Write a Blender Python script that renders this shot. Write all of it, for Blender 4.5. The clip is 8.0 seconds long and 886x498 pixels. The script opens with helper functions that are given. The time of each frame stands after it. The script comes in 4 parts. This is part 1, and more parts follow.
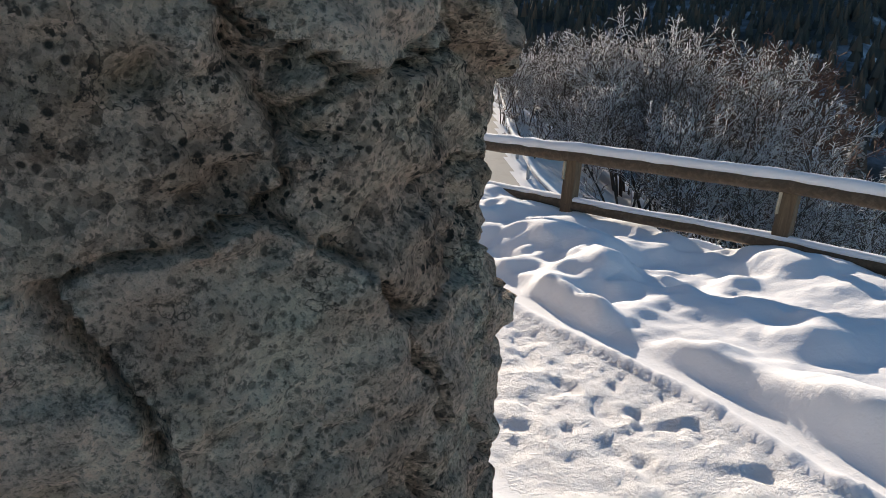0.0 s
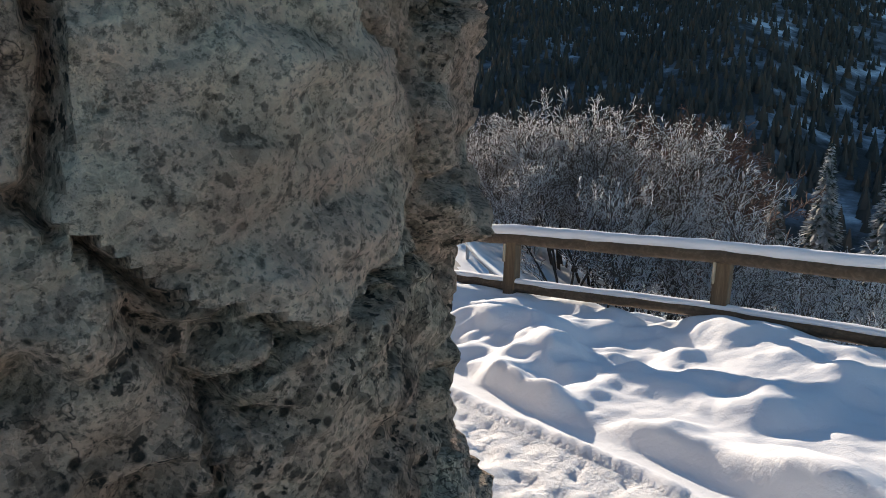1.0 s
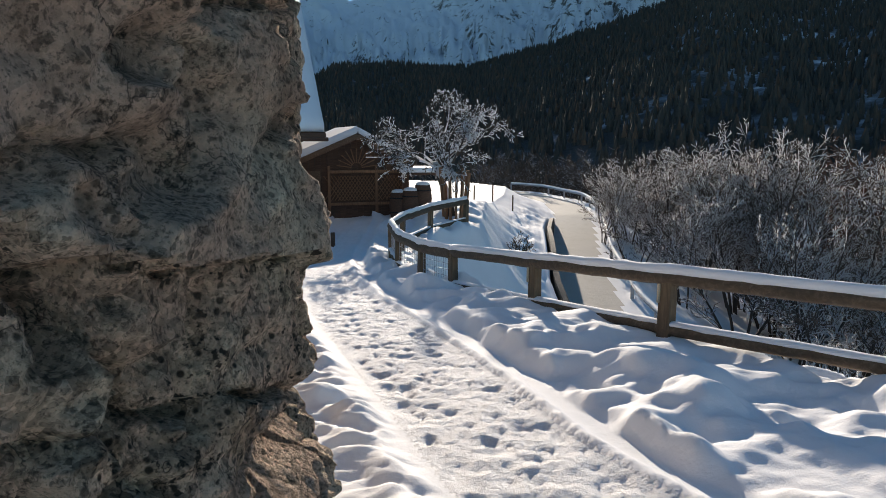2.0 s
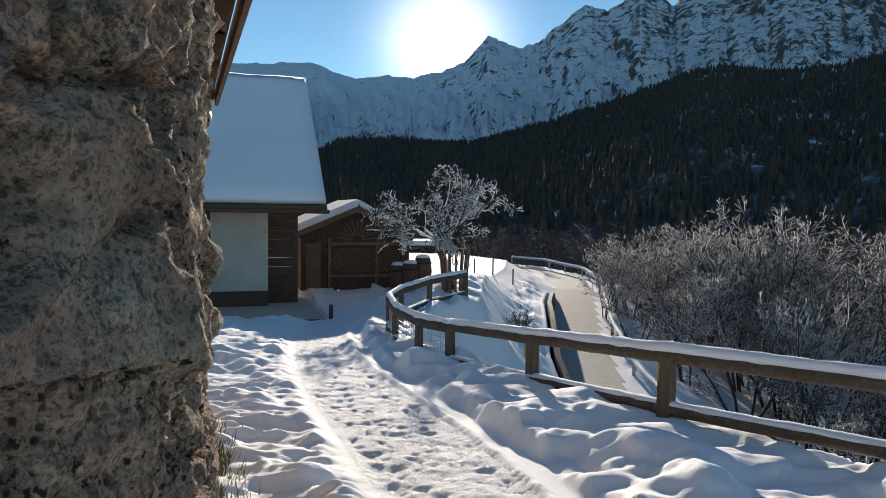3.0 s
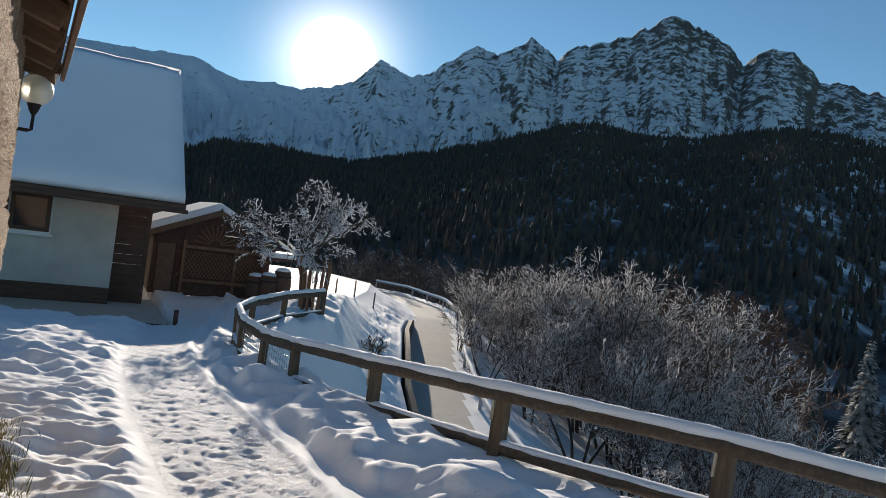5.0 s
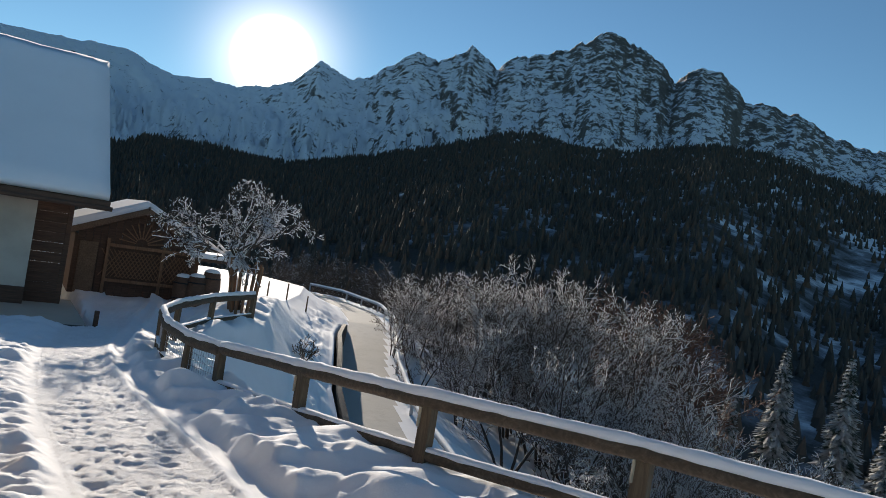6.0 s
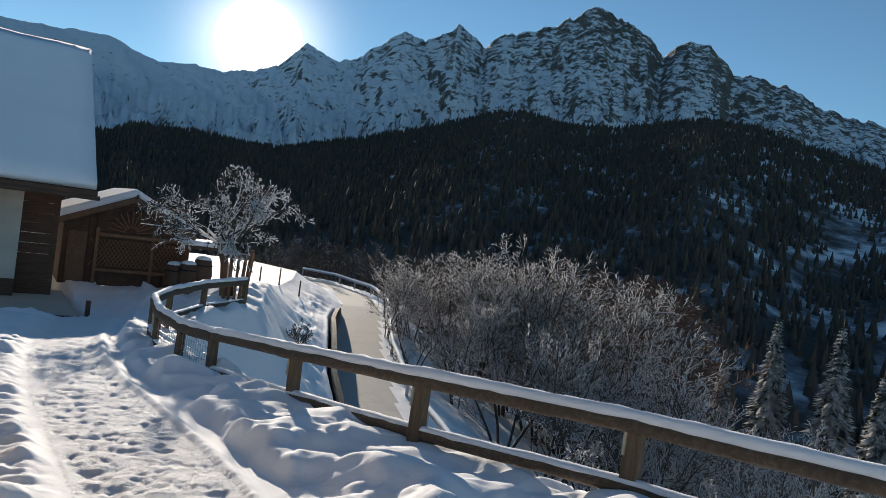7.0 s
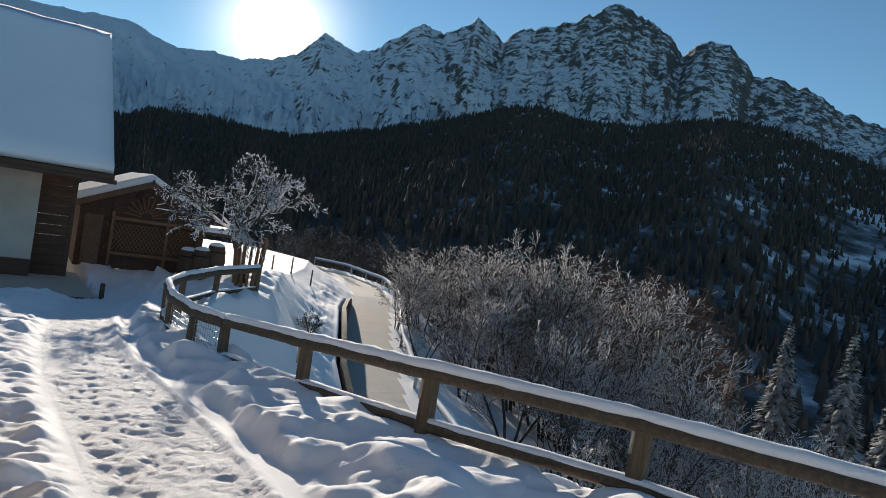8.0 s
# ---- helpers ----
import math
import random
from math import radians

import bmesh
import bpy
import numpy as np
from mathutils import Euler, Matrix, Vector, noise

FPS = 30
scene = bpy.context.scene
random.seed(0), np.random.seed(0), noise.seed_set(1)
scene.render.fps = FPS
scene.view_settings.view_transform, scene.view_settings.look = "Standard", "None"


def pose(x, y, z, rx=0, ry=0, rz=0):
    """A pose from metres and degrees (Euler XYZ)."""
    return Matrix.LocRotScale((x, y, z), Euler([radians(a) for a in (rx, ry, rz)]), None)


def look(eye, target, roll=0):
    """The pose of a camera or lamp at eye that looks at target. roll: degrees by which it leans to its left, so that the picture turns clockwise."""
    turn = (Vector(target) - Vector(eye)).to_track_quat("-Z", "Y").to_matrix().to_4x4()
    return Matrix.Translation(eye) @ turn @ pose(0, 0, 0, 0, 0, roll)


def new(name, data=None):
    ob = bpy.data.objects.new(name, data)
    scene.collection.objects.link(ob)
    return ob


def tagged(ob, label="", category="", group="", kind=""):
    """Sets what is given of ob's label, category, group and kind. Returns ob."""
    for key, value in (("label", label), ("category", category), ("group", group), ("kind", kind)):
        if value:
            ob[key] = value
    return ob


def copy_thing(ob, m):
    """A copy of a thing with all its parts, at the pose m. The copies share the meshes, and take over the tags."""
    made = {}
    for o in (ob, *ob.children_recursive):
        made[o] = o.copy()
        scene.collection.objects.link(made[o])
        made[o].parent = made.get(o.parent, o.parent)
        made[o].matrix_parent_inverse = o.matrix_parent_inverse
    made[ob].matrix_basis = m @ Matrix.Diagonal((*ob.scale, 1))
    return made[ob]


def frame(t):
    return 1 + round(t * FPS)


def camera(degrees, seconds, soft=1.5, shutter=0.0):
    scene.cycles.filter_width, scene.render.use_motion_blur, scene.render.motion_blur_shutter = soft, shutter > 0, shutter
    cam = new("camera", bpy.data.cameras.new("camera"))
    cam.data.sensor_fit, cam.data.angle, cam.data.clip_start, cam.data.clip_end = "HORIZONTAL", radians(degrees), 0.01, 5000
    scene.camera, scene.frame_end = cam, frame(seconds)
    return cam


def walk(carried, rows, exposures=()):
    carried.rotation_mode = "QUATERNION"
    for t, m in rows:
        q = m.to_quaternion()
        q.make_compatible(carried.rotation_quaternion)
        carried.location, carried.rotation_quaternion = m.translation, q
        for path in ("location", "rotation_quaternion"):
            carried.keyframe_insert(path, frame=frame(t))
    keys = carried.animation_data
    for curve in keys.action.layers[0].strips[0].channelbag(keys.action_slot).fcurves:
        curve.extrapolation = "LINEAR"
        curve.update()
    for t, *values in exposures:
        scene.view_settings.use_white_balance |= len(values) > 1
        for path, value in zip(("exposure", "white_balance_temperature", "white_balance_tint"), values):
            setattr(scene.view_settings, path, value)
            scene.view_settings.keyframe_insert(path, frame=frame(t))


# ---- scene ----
from collections import namedtuple

cam = camera(64.0, 8.0, 0.8)
PATH = [
    (0, (-0.055, 0.08, 2.01), (0.209, 1.958, 1.376), 3.3),
    (0.5, (-0.055, 0.1, 2.025), (0.269, 1.989, 1.452), 2.3),
    (1, (-0.058, 0.155, 2.055), (0.37, 2.066, 1.647), 0.8),
    (1.5, (-0.012, 0.215, 2.01), (0.145, 2.178, 1.66), 3.2),
    (2, (0.136, 0.235, 2.035), (0.1, 2.21, 1.721), 0.1),
    (2.2, (0.157, 0.245, 2.04), (0.127, 2.229, 1.793), 0.2),
    (3.3, (0.197, 0.3, 2.045), (0.155, 2.297, 1.939), 0.9),
    (3.5, (0.212, 0.31, 2.045), (0.199, 2.307, 1.937), 0.9),
    (4, (0.288, 0.365, 2.045), (0.344, 2.362, 1.958), 3.6),
    (4.5, (0.306, 0.38, 2.05), (0.502, 2.369, 1.978), 6.6),
    (5, (0.332, 0.385, 2.06), (0.651, 2.359, 2.042), 7.7),
    (5.2, (0.34, 0.385, 2.065), (0.706, 2.351, 2.1), 8.2),
    (6.5, (0.412, 0.385, 2.08), (0.935, 2.315, 2.08), 8.6),
    (7, (0.42, 0.382, 2.07), (0.938, 2.314, 2.042), 7.5),
    (7.5, (0.421, 0.38, 2.065), (0.945, 2.309, 2.003), 7.6),
    (8, (0.408, 0.372, 2.07), (0.896, 2.311, 2.019), 9.2),
]
walk(cam, [(t, look(eye, target, roll)) for t, eye, target, roll in PATH],
     exposures=[(0, 0.8, 7700, 14), (1.5, 0.9, 7700, 14), (2.1, 0.62, 7600, 13), (3.5, 0.52, 7450, 12), (5.0, 0.4, 7400, 12), (8.0, 0.42, 7450, 12)])

# ---- light ----
SUN_AZ, SUN_EL = radians(-1.4), radians(13.0)
SUN_DIR = Vector((math.sin(SUN_AZ) * math.cos(SUN_EL), math.cos(SUN_AZ) * math.cos(SUN_EL), math.sin(SUN_EL)))
world = bpy.data.worlds.new("winter_sky")
scene.world = world
world.use_nodes = True
wn, wl = world.node_tree.nodes, world.node_tree.links
sky = wn.new("ShaderNodeTexSky")
sky.sky_type, sky.sun_disc = "NISHITA", False
sky.sun_elevation, sky.sun_rotation = SUN_EL, SUN_AZ
sky.altitude, sky.air_density, sky.dust_density, sky.ozone_density = 1300, 0.9, 0.05, 1.6
background = wn["Background"]
background.inputs["Strength"].default_value = 0.1
deep = wn.new("ShaderNodeMix")
deep.data_type, deep.blend_type = "RGBA", "MULTIPLY"
deep.inputs[0].default_value = 1.0
deep.inputs[7].default_value = (0.54, 0.85, 1.0, 1)  # thin, dry mountain air
wl.new(sky.outputs[0], deep.inputs[6])
wl.new(deep.outputs[2], background.inputs["Color"])
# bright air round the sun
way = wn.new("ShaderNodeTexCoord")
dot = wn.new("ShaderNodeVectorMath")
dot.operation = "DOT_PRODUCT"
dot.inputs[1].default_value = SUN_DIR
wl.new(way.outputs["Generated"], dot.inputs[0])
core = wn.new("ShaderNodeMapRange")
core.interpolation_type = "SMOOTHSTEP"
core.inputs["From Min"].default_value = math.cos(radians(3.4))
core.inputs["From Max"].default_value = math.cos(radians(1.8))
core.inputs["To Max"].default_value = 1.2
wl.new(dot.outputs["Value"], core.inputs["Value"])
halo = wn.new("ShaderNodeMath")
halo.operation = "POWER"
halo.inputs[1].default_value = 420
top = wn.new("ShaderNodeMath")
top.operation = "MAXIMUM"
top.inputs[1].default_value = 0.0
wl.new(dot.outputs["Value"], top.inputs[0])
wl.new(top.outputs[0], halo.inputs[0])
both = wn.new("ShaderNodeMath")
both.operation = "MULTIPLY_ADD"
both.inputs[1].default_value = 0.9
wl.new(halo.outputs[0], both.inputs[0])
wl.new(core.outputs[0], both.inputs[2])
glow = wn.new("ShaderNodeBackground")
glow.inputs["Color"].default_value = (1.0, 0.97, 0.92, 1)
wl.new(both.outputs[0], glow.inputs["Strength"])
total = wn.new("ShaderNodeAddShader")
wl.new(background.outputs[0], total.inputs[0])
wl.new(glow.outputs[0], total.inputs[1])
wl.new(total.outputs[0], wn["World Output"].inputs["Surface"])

sun_lamp = new("sun", bpy.data.lights.new("sun", "SUN"))
sun_lamp.data.energy, sun_lamp.data.angle, sun_lamp.data.color = 4.5, radians(0.53), (1.0, 0.95, 0.88)
sun_lamp.matrix_world = look(SUN_DIR * 100, (0, 0, 0))


# ---- materials ----
class Mat:
    """A node material under construction."""

    def __init__(self, name, color=(0.5, 0.5, 0.5), rough=0.7, metal=0.0):
        self.m = bpy.data.materials.new(name)
        self.m.use_nodes = True
        self.n, self.l = self.m.node_tree.nodes, self.m.node_tree.links
        self.b = self.n["Principled BSDF"]
        self.set("Base Color", (*color, 1))
        self.set("Roughness", rough)
        self.set("Metallic", metal)
        self.coords = self.n.new("ShaderNodeTexCoord").outputs["Object"]

    def set(self, key, value):
        if isinstance(value, bpy.types.NodeSocket):
            self.l.new(value, self.b.inputs[key])
        else:
            self.b.inputs[key].default_value = value

    def scaled(self, s):
        n = self.n.new("ShaderNodeMapping")
        n.inputs["Scale"].default_value = s
        self.l.new(self.coords, n.inputs["Vector"])
        return n.outputs[0]

    def noise(self, scale, detail=6, rough=0.6, at=None, distort=0.0):
        n = self.n.new("ShaderNodeTexNoise")
        n.inputs["Scale"].default_value, n.inputs["Detail"].default_value = scale, detail
        n.inputs["Roughness"].default_value, n.inputs["Distortion"].default_value = rough, distort
        self.l.new(at or self.coords, n.inputs["Vector"])
        return n.outputs["Fac"]

    def cells(self, scale, feature="F1", at=None, out="Distance"):
        n = self.n.new("ShaderNodeTexVoronoi")
        n.feature = feature
        n.inputs["Scale"].default_value = scale
        self.l.new(at or self.coords, n.inputs["Vector"])
        return n.outputs[out]

    def ramp(self, fac, *stops):
        n = self.n.new("ShaderNodeValToRGB")
        e = n.color_ramp.elements
        while len(e) < len(stops):
            e.new(0.5)
        for item, (p, c) in zip(e, stops):
            item.position = p
            item.color = (*c, 1) if isinstance(c, tuple) else (c, c, c, 1)
        self.l.new(fac, n.inputs[0])
        return n.outputs[0]

    def mix(self, fac, a, b, mode="MIX"):
        n = self.n.new("ShaderNodeMix")
        n.data_type, n.blend_type = "RGBA", mode
        for key, v in ((0, fac), (6, a), (7, b)):
            if isinstance(v, bpy.types.NodeSocket):
                self.l.new(v, n.inputs[key])
            else:
                n.inputs[key].default_value = (*v, 1) if isinstance(v, tuple) else v
        return n.outputs[2]

    def math(self, op, a, b=0.0):
        n = self.n.new("ShaderNodeMath")
        n.operation = op
        for key, v in ((0, a), (1, b)):
            if isinstance(v, bpy.types.NodeSocket):
                self.l.new(v, n.inputs[key])
            else:
                n.inputs[key].default_value = v
        return n.outputs[0]

    def bump(self, height, strength=0.5, distance=0.01):
        n = self.n.new("ShaderNodeBump")
        n.inputs["Strength"].default_value, n.inputs["Distance"].default_value = strength, distance
        self.l.new(height, n.inputs["Height"])
        if self.b.inputs["Normal"].links:
            self.l.new(self.b.inputs["Normal"].links[0].from_socket, n.inputs["Normal"])
        self.l.new(n.outputs[0], self.b.inputs["Normal"])

    def up(self):
        """How far the surface looks up, -1 to 1."""
        g = self.n.new("ShaderNodeNewGeometry")
        s = self.n.new("ShaderNodeSeparateXYZ")
        self.l.new(g.outputs["Normal"], s.inputs[0])
        return s.outputs["Z"]

    def chance(self):
        return self.n.new("ShaderNodeObjectInfo").outputs["Random"]

    def island(self):
        return self.n.new("ShaderNodeNewGeometry").outputs["Random Per Island"]


def snow_material(name, tint, coarse, amount, dirt=0.0):
    m = Mat(name, tint, 0.75)
    a = m.noise(coarse, 8, 0.65)
    col = m.ramp(m.noise(coarse * 0.25, 5), (0.3, tuple(c * 0.93 for c in tint)), (0.7, tint))
    if dirt:
        col = m.mix(m.ramp(m.noise(coarse * 0.6, 8, 0.7), (0.52, 0.0), (0.75, dirt)), col, (0.32, 0.29, 0.25))
    m.set("Base Color", col)
    m.bump(a, amount, 0.06 if dirt else 0.03)
    m.bump(m.noise(coarse * 4, 4, 0.7), amount * 0.7, 0.012)
    m.bump(m.noise(coarse * 16, 3), amount * 0.5, 0.004)
    m.set("Specular IOR Level", 0.06)
    return m.m


SNOW = snow_material("fresh_snow", (0.86, 0.87, 0.89), 5, 0.25)
PACKED = snow_material("trodden_snow", (0.87, 0.873, 0.885), 18, 0.4, 0.04)
ROADSNOW = snow_material("road_snow", (0.47, 0.45, 0.41), 3, 0.25, 0.45)
ROOFSNOW = snow_material("roof_snow", (0.86, 0.87, 0.9), 1.2, 0.12)


def wood_material(name, a, b, grain=(3, 3, 40), rough=0.8, axis=2):
    m = Mat(name, a, rough)
    s = [26.0, 26.0, 26.0]
    s[axis] = 2.0
    g = m.noise(1.0, 8, 0.65, m.scaled(tuple(s)), 0.6)
    col = m.ramp(g, (0.3, tuple(c * 0.6 for c in a)), (0.5, a), (0.75, b))
    col = m.mix(m.ramp(m.noise(3.0, 4), (0.4, 0.0), (0.75, 0.5)), col, tuple(c * 0.55 for c in a))
    m.set("Base Color", col)
    m.bump(g, 0.6, 0.004)
    return m.m


FENCE_WOOD = wood_material("weathered_rail_wood", (0.1, 0.066, 0.04), (0.18, 0.13, 0.085), axis=0)
POST_WOOD = wood_material("weathered_post_wood", (0.11, 0.072, 0.042), (0.2, 0.145, 0.085))
DARK_WOOD = wood_material("dark_stained_wood", (0.11, 0.055, 0.034), (0.17, 0.09, 0.055), axis=0)
ROOF_WOOD = wood_material("eave_wood", (0.17, 0.10, 0.06), (0.26, 0.16, 0.1), axis=1)
LATH_WOOD = wood_material("lattice_wood", (0.26, 0.13, 0.07), (0.36, 0.2, 0.11))
PALE_WOOD = wood_material("split_pale_wood", (0.5, 0.42, 0.3), (0.62, 0.54, 0.42))


def plaster_material():
    m = Mat("white_plaster", (0.72, 0.69, 0.62), 0.9)
    m.set("Base Color", m.ramp(m.noise(1.3, 7), (0.35, (0.47, 0.43, 0.37)), (0.65, (0.57, 0.53, 0.46))))
    m.bump(m.noise(60, 4), 0.3, 0.004)
    return m.m


PLASTER = plaster_material()


def rock_material(name, tone, pebbly, pits, stain):
    """Old lime mortar full of gravel, or bedded stone: tone, gravel, pits and staining differ."""
    m = Mat(name, tone, 0.92)
    shade = lambda k: tuple(min(1, c * k) for c in tone)
    big = m.noise(9, 10, 0.72)
    col = m.ramp(big, (0.3, shade(0.5)), (0.38, shade(0.9)), (0.46, tone), (0.7, shade(1.3)))
    col = m.mix(m.ramp(m.chance(), (0.0, 0.0), (1.0, 0.35)), col, (0.62, 0.47, 0.37))
    # iron stains and ochre lichen
    col = m.mix(m.ramp(m.noise(7, 9, 0.7), (0.54, 0.0), (0.68, stain)), col, (0.34, 0.17, 0.1))
    col = m.mix(m.ramp(m.noise(19, 9, 0.72), (0.56, 0.0), (0.66, 0.4)), col, (0.42, 0.31, 0.16))
    # gravel in the mass, two sizes
    hue = m.n.new("ShaderNodeSeparateColor")
    m.l.new(m.cells(150, "F1", out="Color"), hue.inputs[0])
    hue2 = m.n.new("ShaderNodeSeparateColor")
    m.l.new(m.cells(420, "F1", out="Color"), hue2.inputs[0])
    col = m.mix(pebbly, col, m.ramp(hue.outputs[0], (0.0, 0.35), (0.35, 0.85), (0.7, 1.0), (1.0, 1.0)), "MULTIPLY")
    col = m.mix(0.75 * pebbly, col, m.ramp(hue2.outputs[0], (0.0, 0.4), (0.5, 0.85), (1.0, 1.0)), "MULTIPLY")
    # chipped facets
    swirl = m.n.new("ShaderNodeTexNoise")
    swirl.inputs["Scale"].default_value, swirl.inputs["Detail"].default_value = 20, 4
    m.l.new(m.coords, swirl.inputs["Vector"])
    bent = m.mix(0.05, m.coords, swirl.outputs["Color"], "ADD")
    chip = m.cells(30, "F1", bent)
    chip2 = m.cells(75, "F1", bent)
    tint_ = m.n.new("ShaderNodeSeparateColor")
    m.l.new(m.cells(30, "F1", bent, "Color"), tint_.inputs[0])
    col = m.mix(0.25, col, m.ramp(tint_.outputs[0], (0.0, (0.5, 0.44, 0.4)), (0.5, (0.9, 0.86, 0.82)), (1.0, (1.0, 1.0, 1.0))), "MULTIPLY")
    # colour also darkens in the hollows of the noises that drive the relief
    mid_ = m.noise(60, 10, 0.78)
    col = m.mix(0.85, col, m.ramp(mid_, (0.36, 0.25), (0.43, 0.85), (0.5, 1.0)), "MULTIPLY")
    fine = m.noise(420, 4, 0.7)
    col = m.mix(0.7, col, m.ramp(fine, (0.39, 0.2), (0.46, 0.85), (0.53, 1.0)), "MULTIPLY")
    # small holes, gathered in patches; near-black colour stands for the shade inside them
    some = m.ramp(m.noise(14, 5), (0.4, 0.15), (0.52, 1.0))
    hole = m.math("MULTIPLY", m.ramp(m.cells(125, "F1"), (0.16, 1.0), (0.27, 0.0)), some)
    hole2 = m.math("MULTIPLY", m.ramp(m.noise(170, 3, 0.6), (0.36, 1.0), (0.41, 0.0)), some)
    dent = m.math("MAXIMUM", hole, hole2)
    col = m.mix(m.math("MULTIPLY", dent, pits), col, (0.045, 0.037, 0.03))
    # hairline cracks
    line = m.noise(13, 6, 0.6)
    crack_ = m.math("MULTIPLY", m.ramp(m.math("ABSOLUTE", m.math("SUBTRACT", line, 0.5)), (0.0, 1.0), (0.006, 0.0)), m.ramp(m.noise(5, 3), (0.48, 0.0), (0.54, 1.0)))
    col = m.mix(m.math("MULTIPLY", crack_, 0.85), col, (0.03, 0.024, 0.02))
    m.set("Base Color", col)
    m.bump(m.noise(22, 8, 0.68), 1.0, 0.03)
    m.bump(chip, 0.6, -0.012)
    m.bump(chip2, 0.6, -0.006)
    m.bump(mid_, 1.0, 0.014)
    m.bump(m.cells(150, "F1"), 0.9 * pebbly, -0.004)
    m.bump(crack_, 1.0, -0.006)
    m.bump(dent, 1.0, -0.004)
    m.bump(fine, 1.0, 0.003)
    m.set("Specular IOR Level", 0.2)
    return m.m


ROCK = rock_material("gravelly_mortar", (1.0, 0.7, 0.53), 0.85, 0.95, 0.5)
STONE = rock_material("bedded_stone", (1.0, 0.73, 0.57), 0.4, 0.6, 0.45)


def twig_material(name, bark, snowy, low, high, glow_through=0.5):
    """Bark with snow lying on whatever looks up; thin snow lets some light through."""
    m = Mat(name, bark, 0.8)
    fac = m.math("ADD", m.up(), m.math("MULTIPLY", m.math("SUBTRACT", m.noise(2.2, 4), 0.5), 1.5))
    lying = m.ramp(fac, (low, 0.0), (high, 1.0))
    m.set("Base Color", m.mix(lying, bark, snowy))
    thin = m.n.new("ShaderNodeBsdfTranslucent")
    thin.inputs["Color"].default_value = (*snowy, 1)
    both_ = m.n.new("ShaderNodeMixShader")
    m.l.new(m.math("MULTIPLY", lying, glow_through), both_.inputs[0])
    m.l.new(m.b.outputs[0], both_.inputs[1])
    m.l.new(thin.outputs[0], both_.inputs[2])
    m.l.new(both_.outputs[0], m.n["Material Output"].inputs["Surface"])
    return m.m


TWIG = twig_material("frosted_twigs", (0.11, 0.08, 0.063), (0.93, 0.92, 0.92), -0.75, -0.2, 0.75)
DARK_TWIG = twig_material("dark_thicket_twigs", (0.06, 0.045, 0.036), (0.6, 0.6, 0.62), 0.5, 0.95, 0.4)
RED_TWIG = twig_material("russet_twigs", (0.13, 0.06, 0.038), (0.5, 0.45, 0.43), 0.6, 0.9)
ORCHARD = twig_material("orchard_bark", (0.07, 0.055, 0.045), (0.9, 0.9, 0.92), -0.6, -0.2, 0.55)
NEEDLES = twig_material("snowy_needles", (0.022, 0.034, 0.02), (0.72, 0.7, 0.68), 0.6, 1.15)


def forest_material():
    m = Mat("far_forest", (0.02, 0.028, 0.018), 0.9)
    r = m.island()
    col = m.ramp(r, (0.0, (0.034, 0.034, 0.03)), (0.5, (0.05, 0.045, 0.037)), (0.8, (0.068, 0.05, 0.037)), (1.0, (0.1, 0.06, 0.038)))
    col = m.mix(m.ramp(m.math("ADD", m.up(), m.math("MULTIPLY", r, 0.5)), (1.0, 0.0), (1.4, 0.1)), col, (0.3, 0.32, 0.36))
    m.set("Base Color", col)
    return m.m


FOREST = forest_material()


def hill_material():
    m = Mat("wooded_slope", (0.3, 0.3, 0.3), 0.9)
    f = m.noise(0.03, 8, 0.65, m.scaled((1, 1, 0.4)))
    side = m.n.new("ShaderNodeSeparateXYZ")
    m.l.new(m.coords, side.inputs[0])
    f = m.math("ADD", f, m.math("MULTIPLY", side.outputs["X"], 0.0004))
    m.set("Base Color", m.ramp(f, (0.53, (0.035, 0.032, 0.028)), (0.63, (0.2, 0.21, 0.23)), (0.72, (0.75, 0.77, 0.8))))
    m.bump(m.noise(0.4, 5), 0.5, 1.0)
    return m.m


HILL = hill_material()


def mountain_material():
    m = Mat("limestone_and_snow", (0.4, 0.4, 0.4), 0.9)
    f = m.noise(0.03, 14, 0.78)
    lay = m.noise(0.022, 12, 0.76, m.scaled((1.0, 1.0, 2.0)), 0.4)
    side = m.n.new("ShaderNodeSeparateXYZ")
    m.l.new(m.coords, side.inputs[0])
    # the range grows barer to the east and towards its summits
    bare = m.math("ADD", m.math("MULTIPLY", side.outputs["X"], 0.00018), m.math("MULTIPLY", side.outputs["Z"], 0.00022))
    h = m.math("ADD", m.up(), m.math("MULTIPLY", m.math("SUBTRACT", m.math("ADD", f, lay), 1.0), 2.6))
    h = m.math("SUBTRACT", h, bare)
    rock = m.ramp(m.noise(0.03, 10, 0.75), (0.3, (0.07, 0.06, 0.052)), (0.7, (0.2, 0.17, 0.145)))
    m.set("Base Color", m.mix(m.ramp(h, (0.33, 0.0), (0.5, 1.0)), rock, (0.84, 0.86, 0.9)))
    m.bump(m.noise(0.03, 12, 0.75), 0.9, 14.0)
    return m.m


